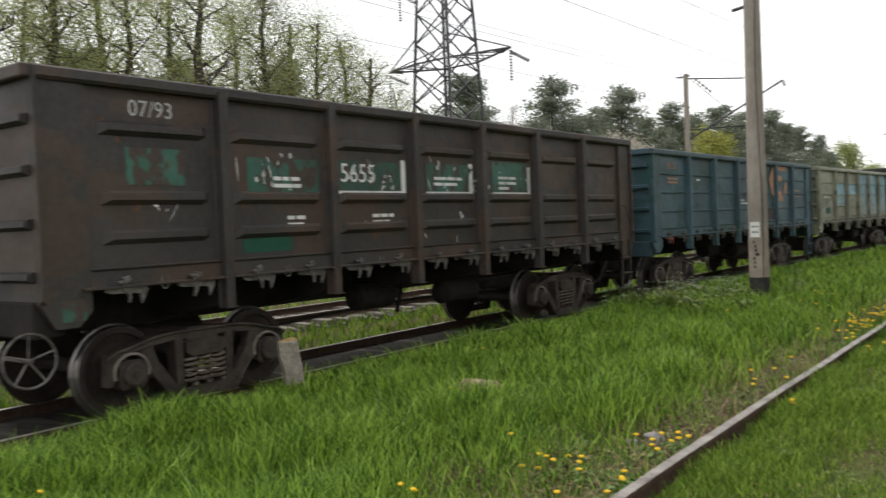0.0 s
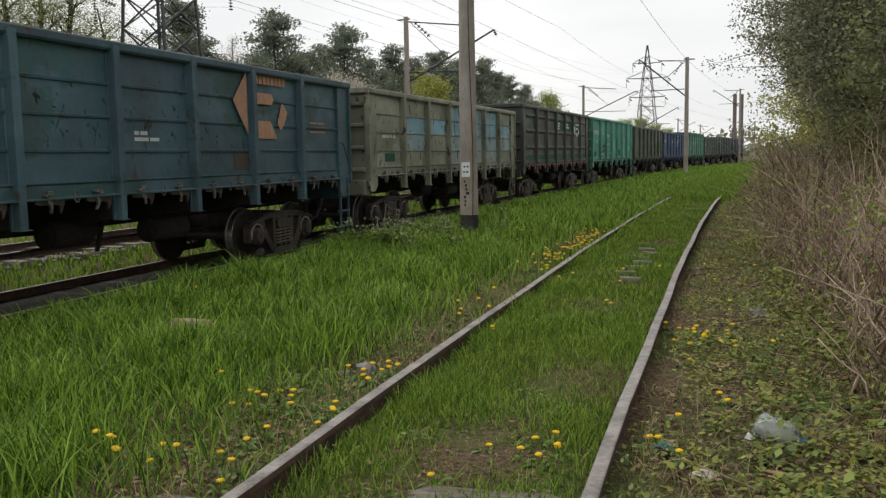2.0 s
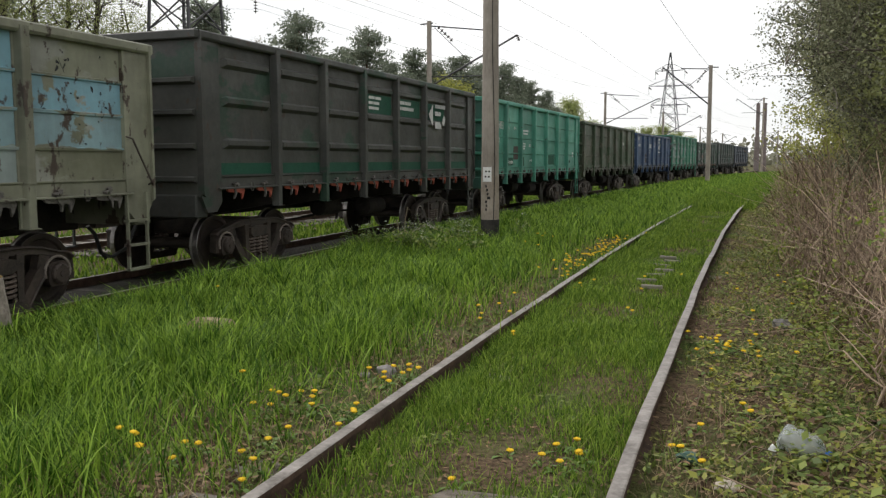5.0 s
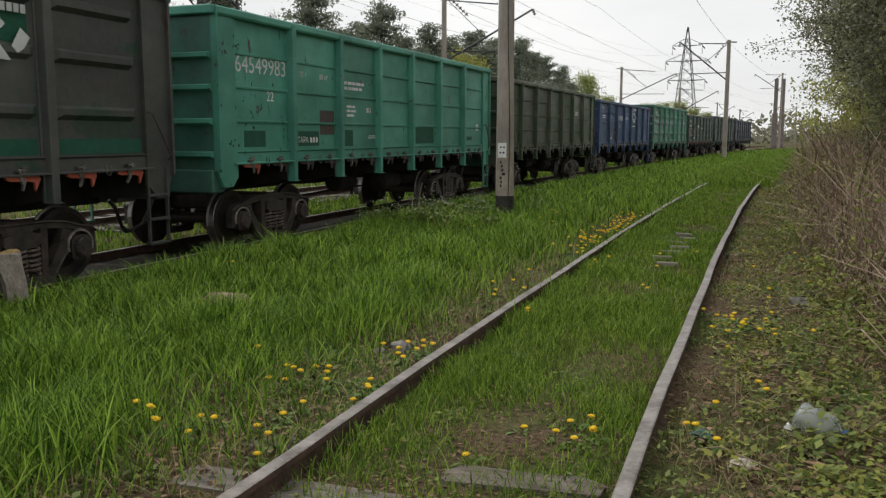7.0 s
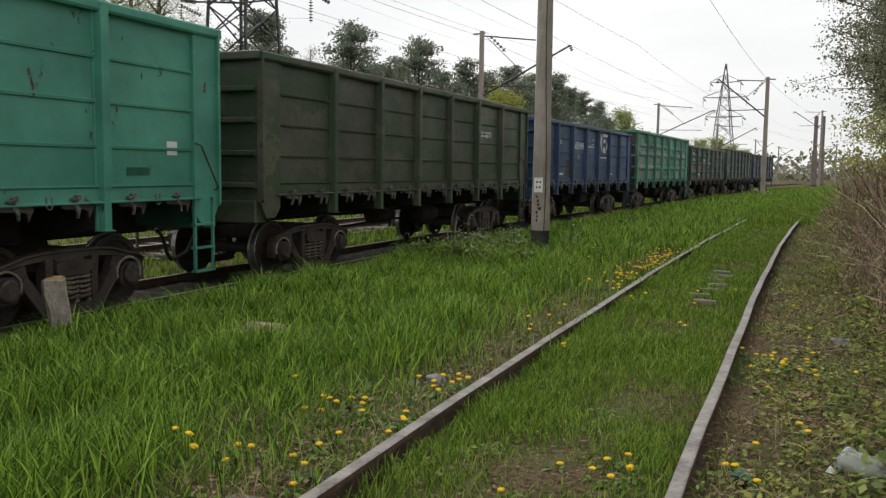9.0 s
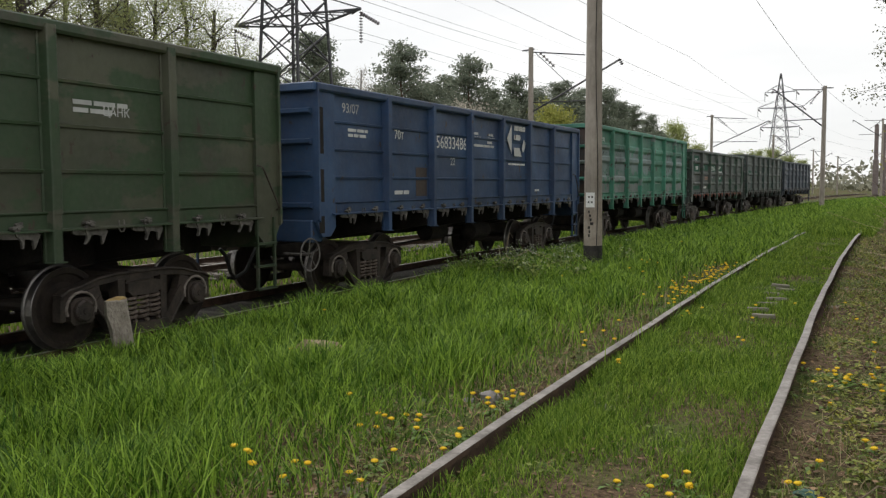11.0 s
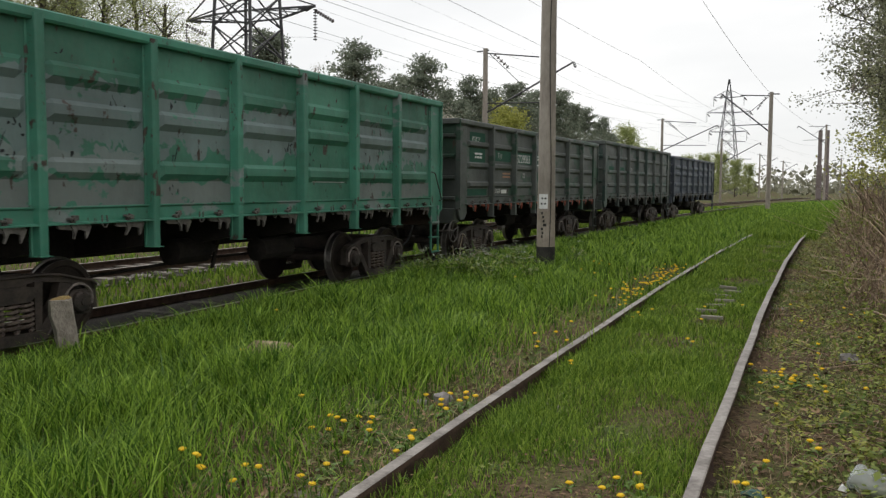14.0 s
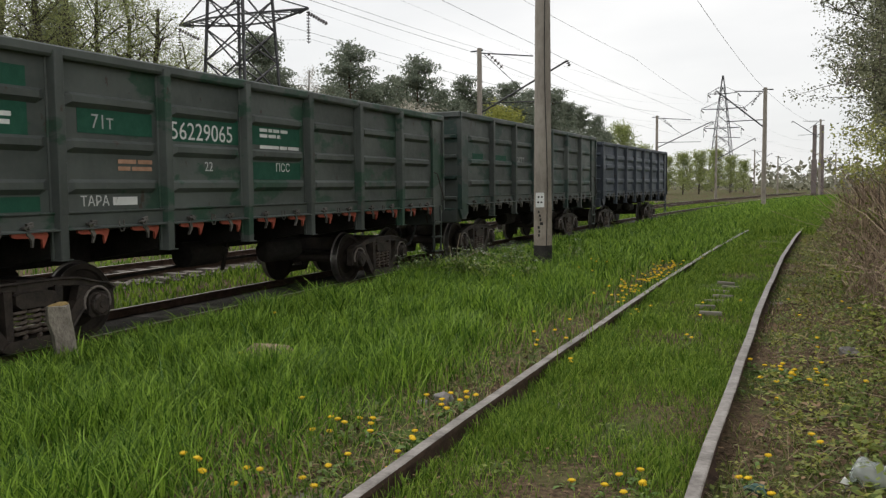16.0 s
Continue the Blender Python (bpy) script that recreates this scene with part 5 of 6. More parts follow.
def small_things():
    rng = random.Random(14)
    stone = plain("grey_field_stone", (0.16, 0.15, 0.145), (0.30, 0.28, 0.27), 0.9, 0, 12)
    for x, y, r in ((-2.42, 5.72, 0.075), (-2.55, 5.62, 0.04), (0.45, 8.5, 0.09)):
        bm = bmesh.new()
        blob(bm, r, (1.1, 0.9, 0.7), rng)
        ob = tagged(part("stone", bm, stone), "grey rounded stone lying beside the rail", "stone", "stones")
        ob.location = (x, y, float(ground_z(x, y)) + r * 0.4)
    # bare mound in the grass
    bm = bmesh.new()
    blob(bm, 0.26, (1.2, 0.8, 0.75), rng, 0.18)
    ob = tagged(part("earth_mound", bm, plain("dry_sandy_earth", (0.24, 0.17, 0.11), (0.36, 0.27, 0.19), 0.95, 0, 9, bump=0.8)), "small mound of dry sandy earth in the grass", "mound")
    ob.location = (-4.43, 6.5, -0.13)
    # crumpled bottle with a blue cap
    glass = bpy.data.materials.new("clear_crumpled_plastic")
    glass.use_nodes = True
    b = glass.node_tree.nodes["Principled BSDF"]
    b.inputs["Base Color"].default_value = (0.74, 0.80, 0.78, 1)
    b.inputs["Roughness"].default_value = 0.22
    b.inputs["Transmission Weight"].default_value = 0.72
    b.inputs["IOR"].default_value = 1.25
    bottle = tagged(new("plastic_bottle"), "crumpled clear plastic bottle with a blue cap on the ground", "bottle")
    bm = bmesh.new()
    lathe(bm, [(-0.115, 0.03), (-0.12, 0.062), (-0.10, 0.072), (-0.07, 0.066), (-0.04, 0.074), (0.0, 0.068), (0.04, 0.075), (0.07, 0.066), (0.10, 0.045), (0.125, 0.02), (0.14, 0.018)], 20, "x")
    for v in bm.verts:
        n = noise.noise(v.co * 17) * 0.009 + noise.noise(v.co * 38) * 0.006
        v.co += Vector((0, v.co.y, v.co.z)).normalized() * n
        v.co.z *= 0.82
    for face in bm.faces:
        face.smooth = True
    part("bottle_body", bm, glass, bottle)
    bm = bmesh.new()
    lathe(bm, [(0.135, 0.010), (0.136, 0.024), (0.158, 0.024), (0.162, 0.018)], 16, "x")
    part("cap", bm, plain("blue_plastic", (0.02, 0.11, 0.38), (0.03, 0.15, 0.46), 0.4, 0, 10), bottle, "blue plastic screw cap")
    bottle.matrix_basis = pose(0.37, 4.78, float(ground_z(0.37, 4.78)) + 0.075, 8, 12, -28) @ Matrix.Diagonal((0.92, 1.2, 1.2, 1))
    # torn paper cup and a green rag
    bm = bmesh.new()
    blob(bm, 0.05, (1.4, 1.0, 0.35), rng, 0.4)
    ob = tagged(part("paper_scrap", bm, plain("dirty_paper", (0.45, 0.38, 0.32), (0.62, 0.55, 0.48), 0.9, 0, 14)), "dirty crumpled paper scrap on the ground", "litter")
    ob.location = (0.0, 4.22, float(ground_z(0.0, 4.22)) + 0.02)
    bm = bmesh.new()
    blob(bm, 0.055, (1.2, 0.9, 0.5), rng, 0.5)
    ob = tagged(part("rag", bm, plain("grey_green_cloth", (0.05, 0.10, 0.085), (0.10, 0.17, 0.14), 0.95, 0, 12)), "crumpled grey-green rag on the ground", "litter")
    ob.location = (-0.2, 4.55, float(ground_z(-0.2, 4.55)) + 0.025)
    bm = bmesh.new()
    blob(bm, 0.03, (0.8, 0.8, 1.3), rng, 0.4)
    ob = tagged(part("paper_scrap", bm, WHITE), "white crumpled paper scrap beside the bottle", "litter")
    ob.location = (0.22, 4.78, float(ground_z(0.22, 4.78)) + 0.03)
    # leaning marker post
    marker = tagged(new("marker_post"), "leaning weathered concrete marker post with lichen on top", "post")
    bm = bmesh.new()
    slab(bm, [(-0.085, -0.07), (-0.05, -0.085), (0.08, -0.075), (0.085, 0.06), (0.05, 0.08), (-0.08, 0.075)], -0.25, 0.56, 2)
    for v in bm.verts:
        if v.co.z > 0.3:
            v.co.z += noise.noise(v.co * 9) * 0.05
    bmesh.ops.subdivide_edges(bm, edges=[e for e in bm.edges if abs(e.verts[0].co.z - e.verts[1].co.z) > 0.3], cuts=5)
    for v in bm.verts:
        v.co += Vector((noise.noise(v.co * 8), noise.noise(v.co * 8 + Vector((5, 0, 0))), 0)) * 0.02
    part("shaft", bm, plain("lichened_concrete", (0.13, 0.11, 0.09), (0.36, 0.32, 0.27), 0.95, 0, 7, (1, 1, 0.5), 0.9, 0.02), marker)
    bm = bmesh.new()
    blob(bm, 0.08, (1.0, 0.95, 0.35), rng, 0.3)
    for v in bm.verts:
        v.co.z += 0.565
    part("lichen_cap", bm, plain("orange_lichen", (0.22, 0.15, 0.06), (0.42, 0.30, 0.12), 0.95, 0, 18, bump=0.9), marker, "yellow-brown lichen crust")
    marker.matrix_basis = Matrix.Translation((-6.27, 5.90, -0.15)) @ Matrix.Rotation(radians(8), 4, (0.73, -0.69, 0)) @ pose(0, 0, 0, 0, 0, -38) @ Matrix.Diagonal((1.2, 1.2, 1.0, 1))


small_things()


# ---------------------------------------------------------------- poles, pylons and wires
BLACKTAR = plain("black_tar_base", (0.02, 0.02, 0.02), (0.06, 0.055, 0.05), 0.9, 0, 5)
PORCELAIN = plain("brown_insulator", (0.05, 0.04, 0.04), (0.12, 0.10, 0.10), 0.35, 0, 5)
WIRE = plain("bare_wire", (0.18, 0.18, 0.185), (0.26, 0.26, 0.265), 0.6, 0.3, 5)
LIME = plain("flaking_limewash", (0.25, 0.205, 0.17), (0.42, 0.365, 0.31), 0.95, 0, 4, (1, 1, 0.6), 0.5)


def rod(name, a, b, r, material, parent, sides=6):
    bm = bmesh.new()
    tube(bm, [a, b], r, sides)
    return part(name, bm, material, parent)


def concrete_pole():
    """The tapered pole between the two tracks, tarred and limewashed at its foot."""
    x, y = -4.50, 15.87
    z = float(ground_z(x, y))
    pole = tagged(new("concrete_pole"), "tall tapered concrete pole with a tarred foot and a paper notice", "pole")
    pole.location = (x, y, z)

    def rad(h):
        return 0.178 - 0.0070 * h

    def piece_of(h0, h1, grow):
        bm = bmesh.new()
        hs = np.linspace(h0, h1, 6)
        lathe(bm, [(h, rad(h) + grow) for h in hs], 20, "z")
        return bm

    part("tarred_foot", piece_of(-0.3, 0.45, 0.004), BLACKTAR, pole)
    part("limewashed_band", piece_of(0.45, 1.30, 0.002), LIME, pole)
    part("shaft", piece_of(1.30, 9.6, 0), CONCRETE, pole)
    bm = bmesh.new()
    tube(bm, [(0.10 + 0.03 * math.sin(h * 1.1), -rad(h) * 0.85 - 0.01, h) for h in np.arange(0.4, 9.5, 0.4)], 0.008, 5)
    part("earth_wire", bm, BLACKTAR, pole)

    def paper(h0, h1, a0, a1, material, name, grow=0.006):
        bm = bmesh.new()
        r = rad(h0) + grow
        arc = np.linspace(a0, a1, 7)
        slab(bm, [(r * math.cos(q), r * math.sin(q)) for q in arc] + [((r - 0.008) * math.cos(q), (r - 0.008) * math.sin(q)) for q in arc[::-1]], h0, h1, 2)
        return part(name, bm, material, pole)

    paper(1.18, 1.46, -2.15, -1.15, plain("white_paper", (0.74, 0.74, 0.73), (0.84, 0.84, 0.82), 0.9, 0, 20), "notice", 0.012)
    for h, a in ((1.26, -1.9), (1.26, -1.55), (1.36, -1.85), (1.36, -1.5)):
        paper(h, h + 0.032, a, a + 0.2, BLACKTAR, "writing_bar", 0.0145)
    rng = random.Random(4)
    for k in range(7):
        h = 0.62 + 0.075 * k
        a = -1.75 + rng.uniform(-0.15, 0.15)
        paper(h, h + 0.05, a, a + rng.uniform(0.15, 0.4), BLACKTAR, "writing_bar", 0.005)
    rod("bracket", (-0.35, -0.02, 5.35), (0.12, -0.02, 5.42), 0.03, GALV, pole)


concrete_pole()


def insulator(bm, a, b, n=9, r=0.09):
    a, b = Vector(a), Vector(b)
    tube(bm, [a, b], 0.02, 6)
    d = (b - a).normalized()
    for k in range(n):
        c = a + (b - a) * ((k + 0.5) / n)
        tube(bm, [c - d * 0.035, c, c + d * 0.02], [r, r * 0.75, 0.03], 10)


def contact_mast(x, y, top, reach, strut_low, tip_z, label, radius=0.17, brace_left=False):
    """A catenary mast with a tie, a strut and insulators reaching over the track."""
    z = float(ground_z(x, y))
    mast = tagged(new("catenary_mast"), label, "mast", "catenary masts")
    mast.location = (x, y, 0)
    bm = bmesh.new()
    lathe(bm, [(z - 0.3, radius), (top * 0.5, radius * 0.88), (top, radius * 0.75)], 14, "z")
    part("shaft", bm, CONCRETE, mast)
    rod("strut", (0, 0, strut_low), (reach, 0, tip_z), 0.05, GALV, mast)
    rod("tie", (0, 0, top - 0.25), (reach * 0.62, 0, tip_z + (top - 0.25 - tip_z) * 0.5), 0.035, GALV, mast)
    rod("registration_arm", (0, 0, strut_low + 0.55), (reach * 0.8, 0, strut_low + 0.5), 0.03, GALV, mast)
    rod("cross_bar", (-0.5 if reach > 0 else 0.5, 0, top - 0.15), (0.2 if reach > 0 else -0.2, 0, top - 0.12), 0.04, GALV, mast)
    bm = bmesh.new()
    insulator(bm, (reach * 0.10, 0, top - 0.30), (reach * 0.28, 0, top - 1.15), 5, 0.11)
    part("insulator", bm, PORCELAIN, mast)
    rod("stay", (reach * 0.05, 0, top - 0.3), (reach * 0.50, 0, strut_low + (tip_z - strut_low) * 0.45), 0.02, GALV, mast)
    bm = bmesh.new()
    insulator(bm, (reach, 0, tip_z), (reach * 1.03, 0, tip_z - 0.3), 3, 0.10)
    part("tip_insulator", bm, PORCELAIN, mast)
    return mast


contact_mast(-15.9, 44.0, 8.9, 4.85, 5.4, 7.93, "grey concrete catenary mast beyond the tracks")


def lattice(name, label, x, y, z, height, base, waist, top_w, waist_h, arms, turn, bays, r=0.07):
    """A steel lattice tower: four legs, zigzag bracing and cross-arms with hanging insulators."""
    tower = tagged(new(name), label, "pylon", "power line pylons")
    tower.matrix_basis = pose(x, y, z, 0, 0, turn)

    def half(h):
        return (base + (waist - base) * h / waist_h) / 2 if h < waist_h else (waist + (top_w - waist) * (h - waist_h) / (height - waist_h)) / 2

    hs = [height * (1 - (1 - k / bays) ** 1.0) for k in range(bays + 1)]
    corners = [(-1, -1), (1, -1), (1, 1), (-1, 1)]
    for cx, cy in corners:
        bm = bmesh.new()
        tube(bm, [(cx * half(h), cy * half(h), h) for h in (0, waist_h * 0.5, waist_h, height)], r, 4)
        part("leg", bm, GALV, tower)
    for i in range(4):
        (ax, ay), (bx, by) = corners[i], corners[(i + 1) % 4]
        for a, b in zip(hs, hs[1:]):
            bm = bmesh.new()
            tube(bm, [(ax * half(a), ay * half(a), a), (bx * half(b), by * half(b), b)], r * 0.55, 4)
            part("brace", bm, GALV, tower)
            bm = bmesh.new()
            tube(bm, [(bx * half(a), by * half(a), a), (ax * half(b), ay * half(b), b)], r * 0.55, 4)
            part("brace", bm, GALV, tower)
    for h, reach in arms:
        w = half(h)
        for s in (-1, 1):
            bm = bmesh.new()
            for cy in (-1, 1):
                tube(bm, [(s * w, cy * w, h), (s * reach, 0, h + 0.15)], r * 0.75, 4)
                tube(bm, [(s * w, cy * w, h + 1.5), (s * reach, 0, h + 0.2)], r * 0.5, 4)
                for k in range(4):
                    f, g = k / 4, (k + 1) / 4
                    tube(bm, [(s * (w + (reach - w) * f), cy * w * (1 - f), h), (s * (w + (reach - w) * g), -cy * w * (1 - g), h + 0.15 * g)], r * 0.4, 4)
            part("cross_arm", bm, GALV, tower)
            bm = bmesh.new()
            insulator(bm, (s * reach, 0, h), (s * reach, 0, h - 1.9), 11, 0.13)
            part("insulator_string", bm, PORCELAIN, tower)
            bm = bmesh.new()
            insulator(bm, (s * reach, 0, h - 0.1), (s * reach + 0.3, 1.5, h - 0.55), 8, 0.13)
            part("insulator_string", bm, PORCELAIN, tower)
        for cy in (-1, 1):
            rod("girt", (-w, cy * w, h), (w, cy * w, h), r * 0.7, GALV, tower, 4)
    return tower


P1, P2 = (-32.0, 45.0), (-14.6, 198.0)
lattice("lattice_pylon", "dark steel lattice pylon of a power line among the trees", P1[0], P1[1], -0.3, 25.0, 3.9, 2.8, 1.7, 13.0, ((12.2, 5.2), (17.5, 4.0)), -6, 13, 0.10)
lattice("lattice_pylon", "grey steel lattice pylon of a power line far off", P2[0], P2[1], -0.4, 25.5, 5.4, 2.6, 0.2, 15.0, ((14.0, 4.0), (18.2, 4.6), (21.5, 3.2)), -6, 12, 0.09)


def wires():
    def line(name, label, pts, sag, r=0.007):
        bm = bmesh.new()
        path = []
        for (a, b) in zip(pts, pts[1:]):
            a, b = Vector(a), Vector(b)
            for k in range(13):
                f = k / 12
                p = a.lerp(b, f)
                p.z -= sag * 4 * f * (1 - f)
                path.append(p)
        tube(bm, path, r, 5)
        tagged(part(name, bm, WIRE), label, "wire", "overhead wires")

    for s, h, r2, h2 in ((-1, 12.2, 4.6, 18.2), (1, 12.2, 4.6, 18.2), (-1, 17.5, 3.2, 21.5), (1, 17.5, 3.2, 21.5)):
        reach = 5.2 if h < 15 else 4.0
        a, b = (P1[0] + s * reach, P1[1], h - 1.9), (P2[0] + s * r2, P2[1], h2 - 2.2)
        line("power_line", "thin sagging power line", [(a[0] - 8, a[1] - 70, a[2] + 1), a, b], 3.0)

    def over_track(off, z):
        return [(bend(MAIN, y) + off, y, z + (0.25 if k % 2 else 0)) for k, y in enumerate((-18, 44, 90, 140, 190))]

    line("contact_wire", "thin contact wire over the second track", over_track(-5.25, 6.0), 0.15, 0.006)
    line("carrying_cable", "thin carrying cable over the second track", over_track(-5.1, 7.6), 0.7, 0.006)
    line("contact_wire", "thin contact wire over the train", over_track(0.0, 6.0), 0.15, 0.006)
    line("carrying_cable", "thin carrying cable over the train", over_track(0.1, 7.6), 0.7, 0.006)
    line("feeder_wire", "thin feeder wire along the masts", [(-4.4, 15.9, 9.3), (-1.75, 60.5, 7.5), (3.2, 112, 8.3)], 0.5, 0.009)
    line("feeder_wire", "thin feeder wire beyond the tracks", [(-17.0, -20, 8.8), (-16.2, 44, 8.7), (-12.6, 88, 8.7)], 0.6, 0.009)


wires()


def pole_weeds():
    """Umbels and dry stalks that stand in the grass round the pole."""
    rng, nrg = random.Random(9), np.random.default_rng(9)
    for k in range(26):
        x, y = rng.uniform(-6.9, -4.0), rng.uniform(12.5, 17.5)
        plant = tagged(new("umbel_plant"), "leafy weed with pale umbels in the grass", "weed", "umbel plants")
        bm = bmesh.new()
        heads = []
        for j in range(4):
            a, h = rng.uniform(0, math.tau), rng.uniform(0.32, 0.56)
            tip = Vector((math.cos(a) * 0.14, math.sin(a) * 0.14, h))
            tube(bm, [(0, 0, -0.03), tip * 0.5 + Vector((0, 0, 0.05)), tip], [0.006, 0.005, 0.003], 4)
            heads.append(tuple(tip))
        part("stalk", bm, STALK, plant)
        for nm, mat, cs, n, sp, size in (("umbel", leafy("pale_umbel", (0.40, 0.42, 0.34), (0.58, 0.60, 0.5), 0.7, 0.2), heads, 14, (0.035, 0.035, 0.012), 0.022), ("foliage", WEED, [(h[0] * 0.6, h[1] * 0.6, h[2] * 0.55) for h in heads], 22, (0.09, 0.09, 0.06), 0.075)):
            v, f = leaves(nrg, np.array(cs), n, sp, size, 0.6)
            ob = new(nm, mesh_from(nm, v, f, mat))
            ob.parent = plant
            ob["kind"] = "stuff"
        plant.location = (x, y, float(ground_z(x, y)))
    for x, y, dx, h in ((-6.2, 15.6, 0.15, 0.75), (-6.0, 15.0, 0.9, 0.42), (-6.6, 16.4, -0.12, 0.55), (-5.9, 14.2, 0.5, 0.35)):
        bm = bmesh.new()
        tube(bm, [(0, 0, -0.05), (dx * 0.2, 0, h * 0.6), (dx * 0.55, 0.03, h), (dx, 0.05, h * (0.85 if dx < 0.3 else 0.6))], [0.012, 0.010, 0.008, 0.004], 5)
        ob = tagged(part("dry_stalk", bm, leafy("pale_dry_stalk", (0.26, 0.21, 0.15), (0.34, 0.28, 0.2), 0.9, 0)), "bent pale dry stalk standing in the grass", "stalk", "dry stalks")
        ob.location = (x, y, float(ground_z(x, y)))


pole_weeds()


contact_mast(-1.83, 60.5, 7.75, -3.1, 5.1, 7.7, "concrete catenary mast between the siding and the running track", 0.16)
contact_mast(-12.8, 88.0, 8.33, 5.3, 5.1, 7.55, "concrete catenary mast farther along beyond the tracks", 0.16)
contact_mast(-8.8, 110.0, 7.4, 4.4, 4.4, 6.86, "distant catenary mast beside the running tracks", 0.15)
contact_mast(3.4, 130.0, 10.2, -3.6, 7.6, 10.1, "distant catenary mast with a raised strut", 0.16)
contact_mast(-6.7, 170.0, 7.7, 3.0, 5.0, 7.0, "distant catenary mast near the curve", 0.15)
contact_mast(-2.65, 172.0, 6.5, 2.4, 4.4, 5.9, "distant short catenary mast near the curve", 0.15)
contact_mast(7.2, 172.0, 6.9, -2.4, 4.6, 6.2, "distant catenary mast beside the thicket", 0.15)
contact_mast(9.6, 175.0, 5.9, -2.0, 4.0, 5.4, "distant small catenary mast beside the thicket", 0.15)


def rusty_gantry():
    """Two tall columns close together, far along the line."""
    # rusty steel paled towards grey-brown, the haze being part of the colour
    rust = plain("hazed_grey_brown_steel", (0.16, 0.13, 0.125), (0.25, 0.21, 0.20), 0.8, 0.1, 2)
    gantry = tagged(new("gantry_columns"), "pair of tall grey-brown columns far along the line", "gantry")
    gantry.location = (3.6, 150, -0.35)
    for s in (-0.5, 0.55):
        bm = bmesh.new()
        box(bm, s - 0.42, s + 0.42, -0.4, 0.4, 0, 5.5, 0.03)
        box(bm, s - 0.30, s + 0.30, -0.3, 0.3, 5.5, 11.0, 0.03)
        part("column", bm, rust, gantry)
    for z in (3.0, 6.0, 9.0):
        rod("tie_bar", (-0.7, 0, z), (0.7, 0, z + 0.8), 0.06, rust, gantry)


rusty_gantry()


# ---------------------------------------------------------------- trees
def branch(bm, rng, start, direction, length, radius, segments=4, droop=0.0, wander=0.25):
    pts, radii = [Vector(start)], [radius]
    d = Vector(direction).normalized()
    for k in range(segments):
        d = (d + Vector((rng.uniform(-1, 1), rng.uniform(-1, 1), rng.uniform(-1, 1))) * wander + Vector((0, 0, -droop))).normalized()
        pts.append(pts[-1] + d * length / segments)
        radii.append(radius * (1 - 0.8 * (k + 1) / segments))
    tube(bm, pts, radii, 5 if radius > 0.03 else 3)
    return pts


def broadleaf(name, label, seed, height, crown, material, leaf=0.16, per_tip=26, limbs=16, low=0.25, bark=None, spread=0.42, lean=(0, 0), girth=1.0):
    """A tree in spring: trunk, forking limbs, twigs, and loose clumps of small leaves."""
    rng, nrg = random.Random(seed), np.random.default_rng(seed)
    tree = tagged(new(name), label, "tree", "trees")
    bark = bark or BARK
    bm = bmesh.new()
    trunk = [Vector((0, 0, -0.3))]
    n = 7
    for k in range(n):
        f = (k + 1) / n
        trunk.append(Vector((lean[0] * f + rng.uniform(-0.2, 0.2) * height / 14, lean[1] * f + rng.uniform(-0.2, 0.2) * height / 14, height * 0.92 * f)))
    tube(bm, trunk, [girth * (0.016 * height * (1 - 0.85 * k / n) + 0.02) for k in range(n + 1)], 8)
    part("trunk", bm, bark, tree)
    bm = bmesh.new()
    tips = []
    for k in range(limbs):
        f = low + (0.95 - low) * (k + rng.random()) / limbs
        i = min(n - 1, int(f * n))
        start = trunk[i].lerp(trunk[i + 1], f * n - i)
        a = k * 2.4 + rng.uniform(-0.5, 0.5)
        reach = crown * (1.15 - 0.75 * f) * rng.uniform(0.7, 1.15)
        d = (math.cos(a) + lean[0] * 0.15, math.sin(a) + lean[1] * 0.15, 0.35 + 0.9 * f)
        pts = branch(bm, rng, start, d, reach, 0.006 * height * girth * (1.1 - 0.7 * f), 5)
        tips += pts[2:]
        for p in pts[1:]:
            for _ in range(2):
                q = branch(bm, rng, p, (rng.uniform(-1, 1), rng.uniform(-1, 1), rng.uniform(-0.1, 0.9)), reach * 0.45, 0.0018 * height, 3)
                tips += q[1:]
    part("branching", bm, bark, tree)
    v, f = leaves(nrg, np.array([tuple(t) for t in tips]), per_tip, (spread, spread, spread * 0.8), leaf, 0.2)
    ob = new("crown", mesh_from("crown", v, f, material))
    ob.parent = tree
    ob["kind"] = "stuff"
    return tree


